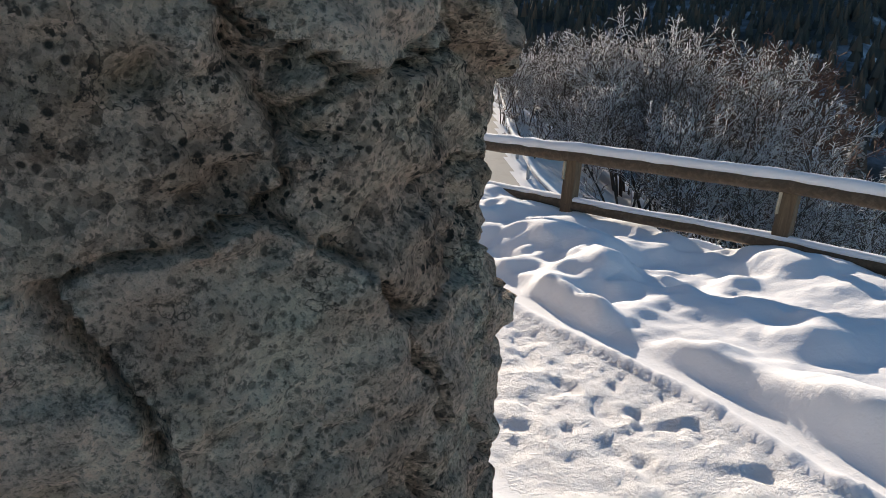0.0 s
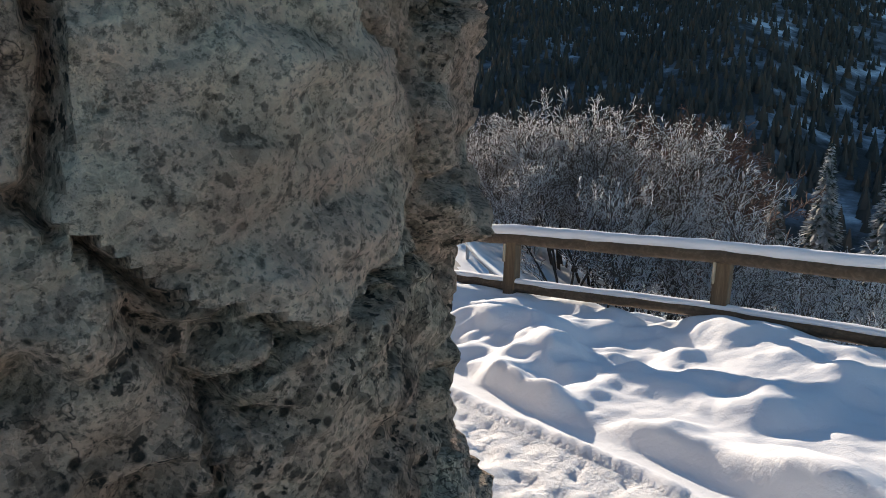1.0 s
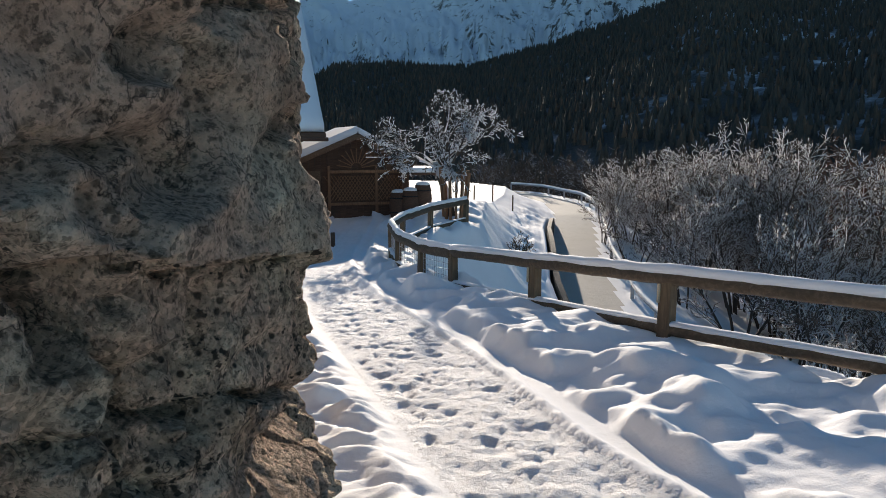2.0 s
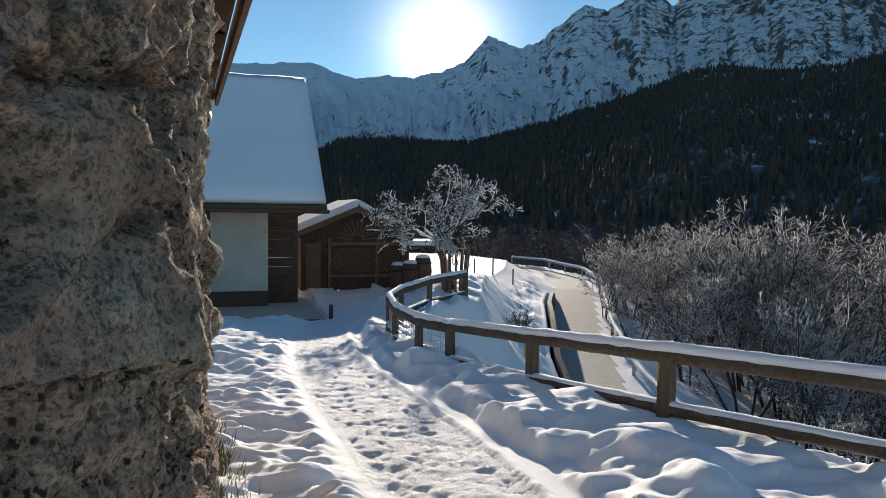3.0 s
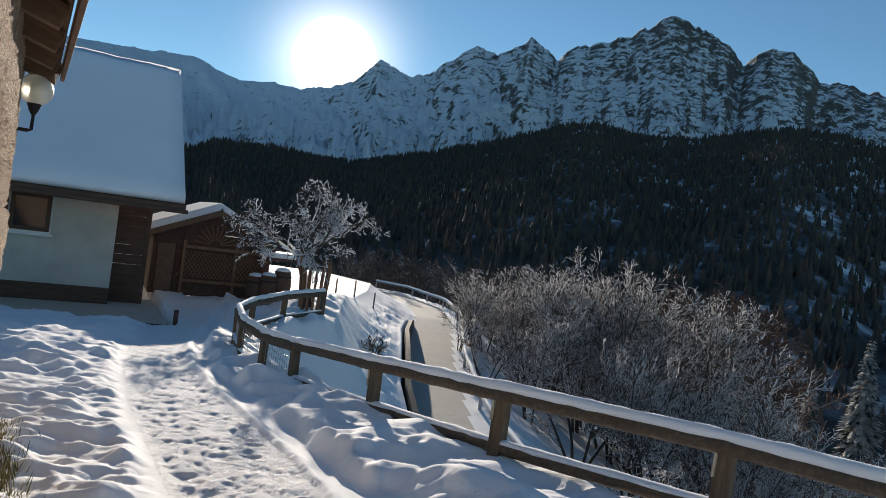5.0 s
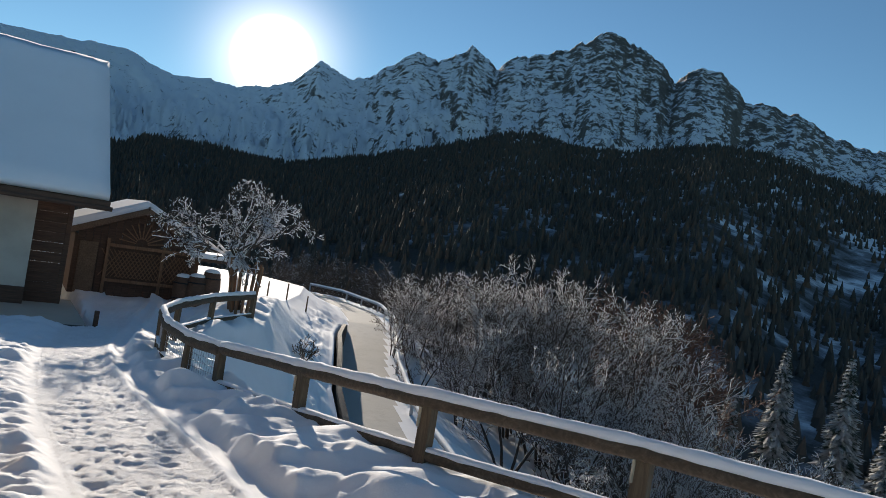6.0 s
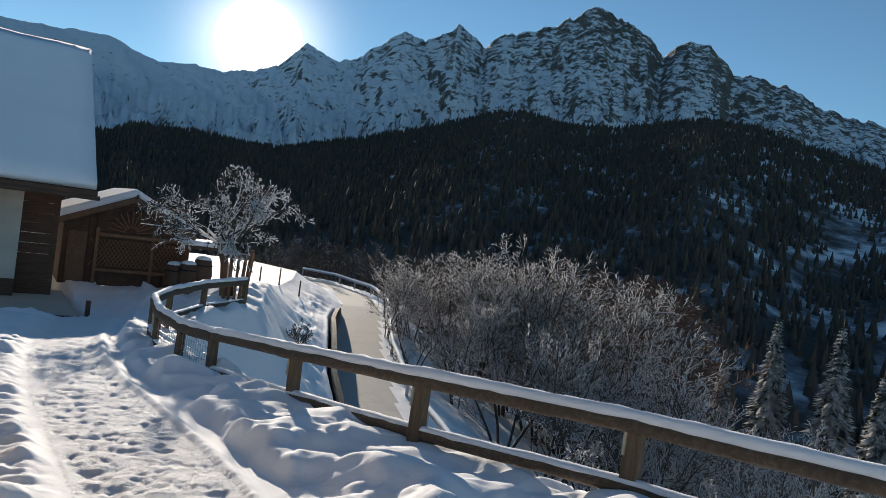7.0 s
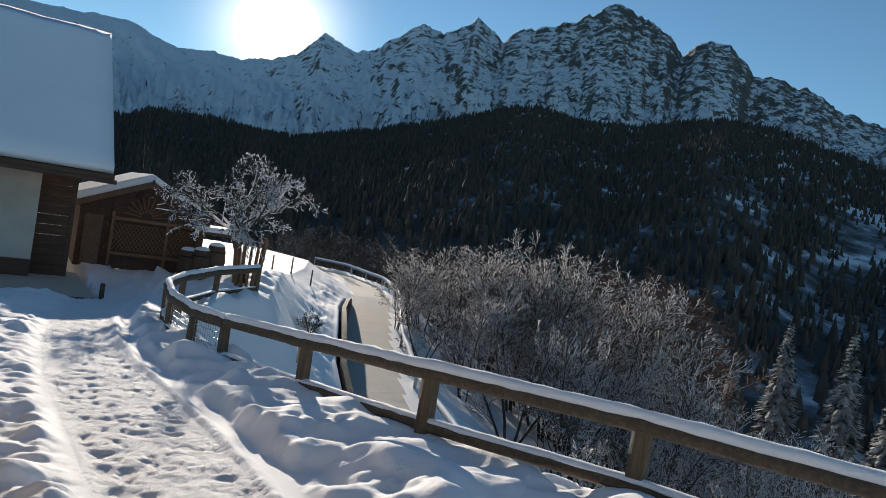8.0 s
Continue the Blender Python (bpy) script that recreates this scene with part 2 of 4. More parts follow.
MOUNTAIN = mountain_material()
IRON = Mat("black_iron", (0.02, 0.02, 0.022), 0.5, 0.6).m
ZINC = Mat("grey_steel", (0.35, 0.36, 0.38), 0.45, 0.9).m
WHITE_PAINT = Mat("white_paint", (0.75, 0.74, 0.72), 0.6).m
DARK_PANE = Mat("dark_glass", (0.02, 0.02, 0.025), 0.08).m
CONCRETE = snow_material("grey_concrete", (0.1, 0.095, 0.09), 4, 0.3, 0.4)
PAVER = snow_material("pale_paving", (0.5, 0.47, 0.4), 3, 0.3, 0.2)
grass_ = Mat("winter_grass", (0.16, 0.13, 0.05), 0.9)
grass_.set("Base Color", grass_.ramp(grass_.island(), (0.0, (0.1, 0.11, 0.035)), (0.5, (0.19, 0.16, 0.06)), (1.0, (0.3, 0.22, 0.1))))
GRASS = grass_.m


# ---- mesh helpers ----
def mesh_object(name, verts, faces, material, parent=None, label="", smooth=True):
    me = bpy.data.meshes.new(name)
    me.from_pydata(verts, [], faces)
    for mat in material if isinstance(material, (list, tuple)) else [material]:
        me.materials.append(mat)
    if smooth:
        me.shade_smooth()
    ob = new(name, me)
    ob.parent = parent
    return tagged(ob, label)


def part(name, bm, material, parent=None, label="", smooth=False):
    me = bpy.data.meshes.new(name)
    bm.to_mesh(me)
    bm.free()
    me.materials.append(material)
    if smooth:
        me.shade_smooth()
    ob = new(name, me)
    ob.parent = parent
    return tagged(ob, label)


def box(size, at=(0, 0, 0), bevel=0.01, turn=0.0, rough=0.0, cuts=0):
    """A bevelled block, centred at a place, turned about z."""
    bm = bmesh.new()
    bmesh.ops.create_cube(bm, size=1, matrix=Matrix.Diagonal((*size, 1)))
    if bevel:
        bmesh.ops.bevel(bm, geom=bm.edges[:], offset=bevel, segments=2, affect="EDGES", profile=0.6)
    if cuts:
        bmesh.ops.subdivide_edges(bm, edges=[e for e in bm.edges if e.calc_length() > 0.15], cuts=cuts)
    for v in bm.verts:
        if rough:
            v.co += noise.noise_vector(v.co * 7 + Vector(at)) * rough
    bmesh.ops.transform(bm, matrix=Matrix.Translation(at) @ Matrix.Rotation(turn, 4, "Z"), verts=bm.verts)
    return bm


def tube(points, radii, sides=8, flat=1.0, wobble=0.0):
    """A bmesh tube along points; flat squeezes it in height."""
    bm = bmesh.new()
    rings = []
    for i, p in enumerate(points):
        a, b = Vector(points[max(i - 1, 0)]), Vector(points[min(i + 1, len(points) - 1)])
        d = (b - a).normalized()
        side = d.cross(Vector((0, 0, 1)))
        side = side.normalized() if side.length > 1e-4 else Vector((1, 0, 0))
        over = side.cross(d)
        ring = []
        for k in range(sides):
            t = 2 * math.pi * k / sides
            r = radii[i] * (1 + wobble * noise.noise(Vector(p) * 6 + Vector((k * 1.7, 0, 0))))
            ring.append(bm.verts.new(Vector(p) + side * math.cos(t) * r + over * math.sin(t) * r * flat))
        rings.append(ring)
    for r0, r1 in zip(rings, rings[1:]):
        for k in range(sides):
            bm.faces.new((r0[k], r0[(k + 1) % sides], r1[(k + 1) % sides], r1[k]))
    bm.faces.new(rings[0][::-1])
    bm.faces.new(rings[-1])
    bmesh.ops.recalc_face_normals(bm, faces=bm.faces[:])
    return bm


def thing(name, label, category, at=(0, 0, 0), turn=0.0, group=""):
    ob = new(name)
    ob.empty_display_size = 0.2
    ob.matrix_basis = Matrix.Translation(at) @ Matrix.Rotation(turn, 4, "Z")
    return tagged(ob, label, category, group)


# ---- smooth random fields ----
def lattice(ix, iy, seed):
    h = (ix * 374761393 + iy * 668265263 + seed * 1442695041) & 0xFFFFFFFF
    h = ((h ^ (h >> 13)) * 1274126177) & 0xFFFFFFFF
    return ((h ^ (h >> 16)) & 0xFFFF) / 65535.0


def value(x, y, seed=0):
    x, y = np.asarray(x, float), np.asarray(y, float)
    ix, iy = np.floor(x).astype(np.int64), np.floor(y).astype(np.int64)
    fx, fy = x - ix, y - iy
    fx, fy = fx * fx * fx * (fx * (6 * fx - 15) + 10), fy * fy * fy * (fy * (6 * fy - 15) + 10)
    a, b = lattice(ix, iy, seed), lattice(ix + 1, iy, seed)
    c, d = lattice(ix, iy + 1, seed), lattice(ix + 1, iy + 1, seed)
    return (a + (b - a) * fx) * (1 - fy) + (c + (d - c) * fx) * fy


def fbm(x, y, octaves=5, seed=0, gain=0.5):
    out, amp, norm = 0, 1.0, 0.0
    for o in range(octaves):
        out = out + amp * value(x * 2**o + 17.3 * o, y * 2**o - 9.1 * o, seed + o)
        norm += amp
        amp *= gain
    return out / norm


def cell_field(x, y, seed=0, jitter=0.8):
    """Distances to the nearest and second-nearest of scattered seeds, and the nearest one's random number."""
    ix, iy = np.floor(x).astype(np.int64), np.floor(y).astype(np.int64)
    f1, f2, who, name_ = np.full(np.shape(x), 9.0), np.full(np.shape(x), 9.0), np.zeros(np.shape(x)), np.zeros(np.shape(x), np.int64)
    for dx in (-1, 0, 1):
        for dy in (-1, 0, 1):
            cx, cy = ix + dx, iy + dy
            px = cx + 0.5 + jitter * (lattice(cx, cy, seed) - 0.5)
            py = cy + 0.5 + jitter * (lattice(cx, cy, seed + 7) - 0.5)
            d = np.hypot(px - x, py - y)
            near = d < f1
            f2 = np.where(near, f1, np.minimum(f2, d))
            who = np.where(near, lattice(cx, cy, seed + 3), who)
            name_ = np.where(near, cx * 4096 + cy, name_)
            f1 = np.where(near, d, f1)
    return f1, f2, who, name_


def step(a, b, x):
    t = np.clip((np.asarray(x, float) - a) / (b - a), 0, 1)
    return t * t * (3 - 2 * t)


def along(x, y, line):
    """Signed distance (right of the line is positive) and the running index along a polyline."""
    best, sign, where = np.full(np.shape(x), 1e9), np.ones(np.shape(x)), np.zeros(np.shape(x))
    for i, (a, b) in enumerate(zip(line, line[1:])):
        ax, ay, bx, by = a[0], a[1], b[0], b[1]
        ux, uy = bx - ax, by - ay
        t = np.clip(((x - ax) * ux + (y - ay) * uy) / (ux * ux + uy * uy), 0, 1)
        d = np.hypot(x - ax - t * ux, y - ay - t * uy)
        near = d < best
        best = np.where(near, d, best)
        sign = np.where(near, np.sign((x - ax) * uy - (y - ay) * ux), sign)
        where = np.where(near, i + t, where)
    return best * sign, where


# ---- the ground ----
FENCE_LINE = [(5.35, 1.9), (4.32, 3.4), (3.26, 4.95), (2.0, 6.37), (1.03, 8.1), (0.1, 10.0), (-0.39, 11.0), (-0.85, 12.2),
              (-1.1, 13.6), (-0.99, 15.0), (-0.48, 17.0), (0.39, 18.5)]
BRINK = [(9.5, -4)] + FENCE_LINE + [(0.6, 21.5), (1.0, 28), (2.2, 36), (2.8, 43), (0.2, 47.5), (-12, 51), (-60, 58)]
ROAD = [(7.6, -6, -4.2), (5.6, 4, -3.9), (4.4, 12, -3.5), (4.2, 21, -3.1), (4.85, 28, -2.75), (6.4, 38, -2.1), (6.6, 44, -2.0),
        (4.8, 50, -1.9), (-2, 54, -1.75), (-14, 57, -1.6), (-60, 64, -1.2)]
PATH_RIGHT = [(3.4, -1.5), (2.3, 1.0), (1.68, 2.23), (1.5, 2.85), (1.16, 3.53), (0.86, 4.2), (0.52, 5.4), (0.23, 6.3), (-0.32, 7.85),
              (-0.86, 9.26), (-1.47, 11.34), (-1.95, 13.7), (-2.19, 16.0), (-2.4, 18.5), (-2.6, 23)]
PATH_LEFT = [(1.6, -1.5), (0.9, 1.0), (0.3, 2.9), (-0.29, 4.63), (-0.89, 6.31), (-1.5, 8.05), (-2.07, 10.08), (-2.67, 12.67), (-3.4, 17.2), (-3.9, 23)]
LEVEL = [(-12, 1.3), (0, 0.55), (10, -0.09), (18, -0.74), (22, -0.72), (26, -0.62), (40, -0.95), (60, -0.9)]
HALF_ROAD = 1.1


def shelf(y):
    return np.interp(y, [p[0] for p in LEVEL], [p[1] for p in LEVEL])


def ground_height(x, y, fine=True):
    x, y = np.asarray(x, float), np.asarray(y, float)
    s, _ = along(x, y, BRINK)
    rd, ri = along(x, y, ROAD)
    zr = np.interp(ri, range(len(ROAD)), [p[2] for p in ROAD])
    z0 = shelf(y)
    off = np.maximum(s - 0.35, 0)
    to_road = np.maximum(-rd - HALF_ROAD, 0)
    f = off / (off + to_road + 1e-6)
    kept = 1.2 * np.sin(np.pi * np.clip((ri - 2.5) / 2.3, 0, 1)) ** 0.8
    bank = z0 + (zr + (0.1 + kept) * step(0, 0.15, to_road) - z0) * np.clip(1.15 * f, 0, 1) ** 0.8
    beyond = np.maximum(rd - HALF_ROAD - 0.7, 0)
    low = zr - 0.62 * beyond + 0.0006 * np.minimum(beyond, 500) ** 2
    low = np.maximum(low, -34 + 0.01 * beyond)
    z = np.where(s < 0.35, z0, np.where(rd < -HALF_ROAD, bank, low))
    z = z + 0.8 * (fbm(x / 9, y / 9, 4, 3) - 0.5) * step(2, 10, np.maximum(rd, -rd - 6) * (s > 0.3))
    hx, hy = (x + 3.34) * 0.951 + (y - 19.3) * 0.309, -(x + 3.34) * 0.309 + (y - 19.3) * 0.951
    z = z - 0.4 * ((hx < -0.1) & (hx > -12) & (hy > -1.75) & (hy < 10))
    # raised snow at the end of the fence and round the tree
    z = z + 0.42 * step(-1.3, -0.2, x) * step(12.5, 17, y) * step(31, 24, y) * step(1.6, 0.2, s)
    if fine:
        dr, _ = along(x, y, PATH_RIGHT)
        dl, _ = along(x, y, PATH_LEFT)
        dl = -dl
        here = step(27, 23, y) * step(-8, -5, y)
        on = (dr < 0) & (dl < 0)
        inner = np.minimum(-dr, -dl)
        # trodden path
        z = z + here * np.where(on, (-0.015 + 0.055 * (fbm(x / 0.13, y / 0.13, 4, 11, 0.75) - 0.5) - 0.022 * step(0.62, 0.74, fbm(x / 0.11, y / 0.13, 2, 14)) + 0.03 * (fbm(x / 0.5, y / 0.6, 3, 12) - 0.5)) * step(0, 0.12, inner), 0)
        # crust, smooth strip and lumpy bank on the fence side
        lump = fbm(x / 0.75 + 0.15 * y, y / 0.6, 2, 21, 0.35)
        lump2 = fbm(x / 0.3, y / 0.26, 2, 22)
        rise = step(0.28, 0.45, dr + 0.12 * (fbm(x / 0.35, y / 0.35, 2, 23) - 0.5))
        near_fence = step(0.9, -0.1, s)
        z = z + here * np.where(dr > 0, 0.035 * np.exp(-((dr - 0.05) / 0.055) ** 2) * (0.3 + 1.1 * fbm(x / 0.1, y / 0.1, 3, 5, 0.7)) - 0.03 * step(0.05, 0.2, dr)
                                + rise * near_fence * (0.1 + 0.4 * np.maximum(lump - 0.42, -0.1) + 0.17 * (lump2 - 0.5) * step(0.35, 0.6, fbm(x / 0.9, y / 0.9, 2, 25)) + 0.02 * (fbm(x / 0.1, y / 0.1, 2, 26) - 0.5)), 0)
        yard = step(14, 17, y) * step(26, 23, y) * step(-3.5, -2.9, x) * step(0.0, -0.8, x)
        z = z + yard * (0.16 * (fbm(x / 0.5, y / 0.7, 4, 36, 0.6) - 0.5) + 0.05)
        # lumpy field on the other side
        hump = fbm(x / 0.42, y / 0.3, 3, 31, 0.45)
        z = z + here * np.where(dl > 0, step(0, 0.25, dl) * (0.06 + 0.27 * np.maximum(hump - 0.48, -0.1) + 0.085 * (fbm(x / 0.2, y / 0.12, 3, 32) - 0.5)), 0)
        z = z + (0.35 * (fbm(x / 1.4, y / 1.4, 3, 41) - 0.5) + 0.4 * (fbm(x / 0.7 + y / 2.2, y / 1.4 - x / 3, 5, 43, 0.7) - 0.5)) * step(0.5, 2.0, s) * step(0.1, 0.8, np.abs(rd) - HALF_ROAD) * step(60, 30, y)
    return z


def spaced(lo, hi, fine, a, b, growth=1.09, back=None):
    """Coordinates with an even fine stretch from a to b that widens outwards to lo and hi."""
    out = list(np.arange(a, b, fine))
    d, p = fine, out[-1]
    while p < hi:
        d *= growth
        p += d
        out.append(p)
    d, p = fine, a
    while p > lo:
        d *= back or growth
        p -= d
        out.insert(0, p)
    return np.array(out)


gx, gy = spaced(-4200, 4200, 0.026, -3.4, 3.0, 1.06), spaced(-300, 4200, 0.027, 2.0, 7.0, 1.011, 1.06)
GX, GY = np.meshgrid(gx, gy, indexing="ij")
GZ = ground_height(GX, GY)
nx, ny = GX.shape
idx = np.arange(nx * ny).reshape(nx, ny)
quads = np.stack([idx[:-1, :-1], idx[1:, :-1], idx[1:, 1:], idx[:-1, 1:]], -1).reshape(-1, 4)
ground = mesh_object("ground", np.stack([GX, GY, GZ], -1).reshape(-1, 3).tolist(), quads.tolist(), [SNOW, PACKED, ROADSNOW])
tagged(ground, "snow-covered ground with a trodden footpath and lumpy banks", "ground", kind="structure")
cx, cy = (GX[:-1, :-1] + GX[1:, 1:]).ravel() / 2, (GY[:-1, :-1] + GY[1:, 1:]).ravel() / 2
c_r, c_l = along(cx, cy, PATH_RIGHT)[0], -along(cx, cy, PATH_LEFT)[0]
c_road = np.abs(along(cx, cy, ROAD)[0])
slot = np.where((c_r < 0.0) & (c_l < 0) & (cy < 22), 1, np.where(c_road < HALF_ROAD - 0.1, 2, 0)).astype(np.int32)
ground.data.polygons.foreach_set("material_index", slot)


def on_ground(x, y):
    return float(ground_height(np.array([x]), np.array([y]))[0])


# ---- far country ----
HILL_EL = [(-60, 6.0), (-11, 5.7), (-9.5, 6.5), (1.2, 6.7), (7.7, 8.1), (12.5, 9.6), (17.7, 11.6), (20, 12.0), (23.2, 11.3), (27.6, 11.4), (34, 12.7),
           (37, 12.3), (39.8, 11.4), (46, 9.6), (60, 7.5), (80, 6.0)]
SKYLINE = [(-60, 9.0), (-25, 10.6), (-16.5, 11.0), (-11.9, 11.3), (-8.2, 10.2), (-6.0, 10.6), (-3.5, 10.4), (0.4, 11.6), (2.2, 13.8), (4.8, 12.6), (6, 13.0), (9.8, 15.9),
           (11.4, 15.0), (14, 16.9), (16.2, 15.4), (17.1, 16.3), (21.9, 17.7), (24.8, 19.3), (29, 17.3), (30.2, 15.7), (31.3, 16.9), (33.6, 17.0), (35.5, 15.0),
           (39.5, 14.0), (41.8, 12.7), (46, 11.6), (55, 10.0), (80, 8.0)]
CREST = 780.0


def hill_height(az, r):
    el = np.interp(az, [p[0] for p in HILL_EL], [p[1] for p in HILL_EL])
    top = 2 + np.tan(np.radians(el)) * CREST - 16
    u = (r - 95) / (CREST - 95)
    z = -36 + (top + 36) * np.where(u < 1, np.clip(u, 0, 1) ** 1.12, 1 - 0.9 * np.maximum(u - 1, 0) ** 1.5)
    gully = fbm(az / 7.0, r / 260.0, 4, 61) - 0.5
    return z + gully * 60 * np.clip(u, 0, 1) * np.clip(1.15 - u, 0, 1)


def polar_sheet(name, az, r, z, material):
    A, R = np.meshgrid(np.radians(az), r, indexing="ij")
    verts = np.stack([np.sin(A) * R, np.cos(A) * R, z], -1).reshape(-1, 3)
    i = np.arange(A.size).reshape(A.shape)
    f = np.stack([i[:-1, :-1], i[:-1, 1:], i[1:, 1:], i[1:, :-1]], -1).reshape(-1, 4)
    return mesh_object(name, verts.tolist(), f[:, ::-1].tolist(), material)


h_az, h_r = np.linspace(-60, 80, 260), np.linspace(95, 1000, 90)
HA, HR = np.meshgrid(h_az, h_r, indexing="ij")
hill = polar_sheet("wooded_hill", h_az, h_r, hill_height(HA, HR), HILL)
tagged(hill, "steep dark wooded valley side with patches of snow", "hillside", kind="structure")

m_az, m_r = np.linspace(-60, 80, 900), np.concatenate([np.linspace(1100, 2500, 30), np.linspace(2530, 3300, 60)])
MA, MR = np.meshgrid(m_az, m_r, indexing="ij")
sky_el = np.interp(MA, [p[0] for p in SKYLINE], [p[1] for p in SKYLINE]) + 0.9 * (fbm(MA / 0.8, MA * 0 + 3.3, 6, 71, 0.68) - 0.5) * step(-14, 8, MA) + 0.25 * (fbm(MA / 0.7, MA * 0 + 5.1, 5, 73, 0.6) - 0.5)
m_top = np.tan(np.radians(sky_el)) * 2900
m_u = np.clip((MR - 1100) / 1800, 0, 2)
m_shape = np.where(m_u < 1, m_u**1.55, 1 - 1.6 * (m_u - 1))
rib = 1 - np.abs(2 * fbm(MA / 3.0 + 0.3 * MR / 400, MR / 420, 6, 81, 0.55) - 1)
rib2 = fbm(MA / 0.9 + MR / 300, MR / 120, 6, 91, 0.66) - 0.5
m_z = 30 + (m_top - 30) * m_shape + (rib - 0.75) * 300 * m_u * np.clip(1.0 - m_u, 0, 1) * 1.6 + rib2 * 170 * np.clip(1.05 - m_u, 0, 1) * step(0.1, 0.5, m_u)
mountain = polar_sheet("mountain_range", m_az, m_r, m_z, MOUNTAIN)
tagged(mountain, "jagged grey limestone range streaked with snow", "mountains", kind="structure")


def cone_tree(px, py, pz, h, w, seed):
    """Two ragged skirts and a tip: verts and faces of a far spruce."""
    rng = random.Random(seed)
    v, f = [], []
    for base, top, rad in ((0.05, 0.62, 1.0), (0.36, 1.0, 0.66)):
        n, i0 = 5, len(v)
        a0 = rng.random() * 6.3
        for k in range(n):
            a = a0 + 2 * math.pi * k / n
            r = w * rad * rng.uniform(0.7, 1.15)
            v.append((px + math.cos(a) * r, py + math.sin(a) * r, pz + h * (base + rng.uniform(-0.03, 0.03))))
        v.append((px, py, pz + h * top))
        f += [(i0 + k, i0 + (k + 1) % n, i0 + n) for k in range(n)]
    return v, f


def far_forest(name, count, keep, seed, heights, label):
    rng = np.random.default_rng(seed)
    verts, faces, made = [], [], 0
    while made < count:
        az = rng.uniform(-24, 62)
        r = math.sqrt(rng.uniform(150**2, 800**2))
        if not keep(az, r, rng.random()):
            continue
        z = float(hill_height(np.array(az), np.array(r)))
        h = rng.uniform(*heights)
        v, f = cone_tree(math.sin(radians(az)) * r, math.cos(radians(az)) * r, z - 1, h, h * rng.uniform(0.2, 0.3), made)
        n = len(verts)
        verts += v
        faces += [tuple(i + n for i in t) for t in f]
        made += 1
    ob = mesh_object(name, verts, faces, FOREST, smooth=False)
    return tagged(ob, label, "forest", kind="stuff")


def wooded(az, r, chance):
    """Dense wood, opened by snowy clearings low on the far right slope."""
    open_ = float(fbm(np.array(az / 2.2), np.array(r / 60.0), 3, 55))
    clear = float(step(31, 36, az) * step(620, 480, r) * step(0.46, 0.56, open_))
    strip = float(step(42.5, 43.3, az) * step(46, 44.8, az) * step(330, 350, r) * step(470, 440, r))
    glade = float(step(7, 8, az) * step(11.5, 10.5, az) * step(190, 200, r) * step(262, 245, r))
    return chance > max(0.72 * clear, strip, glade)


far_forest("spruce_forest", 27000, wooded, 5, (4.2, 8.5), "dense dark spruce forest on the shaded slope")


# ---- stone building ----
# plan of its outer face: shaded end, blunt corner, then the long sunlit side
WALL_PLAN = [(-2.6, 0.0), (-0.6, 0.265), (-0.13, 0.33), (-0.04, 0.375), (0.012, 0.45), (0.048, 0.57), (0.055, 0.62), (0.03, 0.7), (-2.43, 7.05)]


def rounded(points, samples):
    """A smooth run through plan points, by distance."""
    p = np.array(points, float)
    d = np.r_[0, np.cumsum(np.hypot(*np.diff(p, axis=0).T))]
    x, y = np.interp(samples, d, p[:, 0]), np.interp(samples, d, p[:, 1])
    return x, y, d


_, _, wall_run = rounded(WALL_PLAN, np.array([0.0]))
u_corner = wall_run[6]
us = spaced(0, wall_run[-1], 0.0034, u_corner - 0.62, u_corner + 0.7, 1.035)
us = us[(us >= 0) & (us <= wall_run[-1])]
zs = spaced(0.0, 3.4, 0.0034, 1.62, 2.42, 1.08)
zs = zs[zs < 3.4]
U, Z = np.meshgrid(us, zs, indexing="ij")
soft_u = 0.03
px = sum(np.interp(U + k * soft_u, wall_run, [p[0] for p in WALL_PLAN]) for k in (-1, -0.5, 0, 0.5, 1)) / 5
py = sum(np.interp(U + k * soft_u, wall_run, [p[1] for p in WALL_PLAN]) for k in (-1, -0.5, 0, 0.5, 1)) / 5
tx, ty = np.gradient(px, axis=0), np.gradient(py, axis=0)
tl = np.hypot(tx, ty) + 1e-9
nx_, ny_ = ty / tl, -tx / tl
warp_u = U + 0.09 * (fbm(U / 0.11, Z / 0.11, 4, 101) - 0.5) + 0.35 * (Z - 2)
warp_z = Z + 0.07 * (fbm(U / 0.1, Z / 0.1, 4, 102) - 0.5)
f1, f2, who, cell = cell_field(warp_u / 0.15, warp_z / 0.1, 111, 0.95)
gap = f2 - f1 + 0.05 * (fbm(U / 0.02, Z / 0.02, 3, 104) - 0.5)
crack = np.clip(gap / 0.05, 0, 1)
far_side = step(u_corner + 0.02, u_corner + 0.2, U)
g1, g2, gwho, _ = cell_field(U / 0.021 + 3 * fbm(U / 0.05, Z / 0.05, 2, 122), Z / 0.017, 121, 0.95)
pebble = np.clip((g2 - g1) / 0.45, 0, 1) ** 0.6
rough_amt = 0.35 + 0.9 * step(0.4, 0.6, fbm(U / 0.12, Z / 0.12, 2, 130))
tilt = (who - 0.5) * np.sin(who * 40) * (f1 - 0.3)
ledge = np.abs(2 * fbm(U / 0.11 + 1.5 * Z, Z / 0.07 - 2 * U, 4, 161, 0.55) - 1)
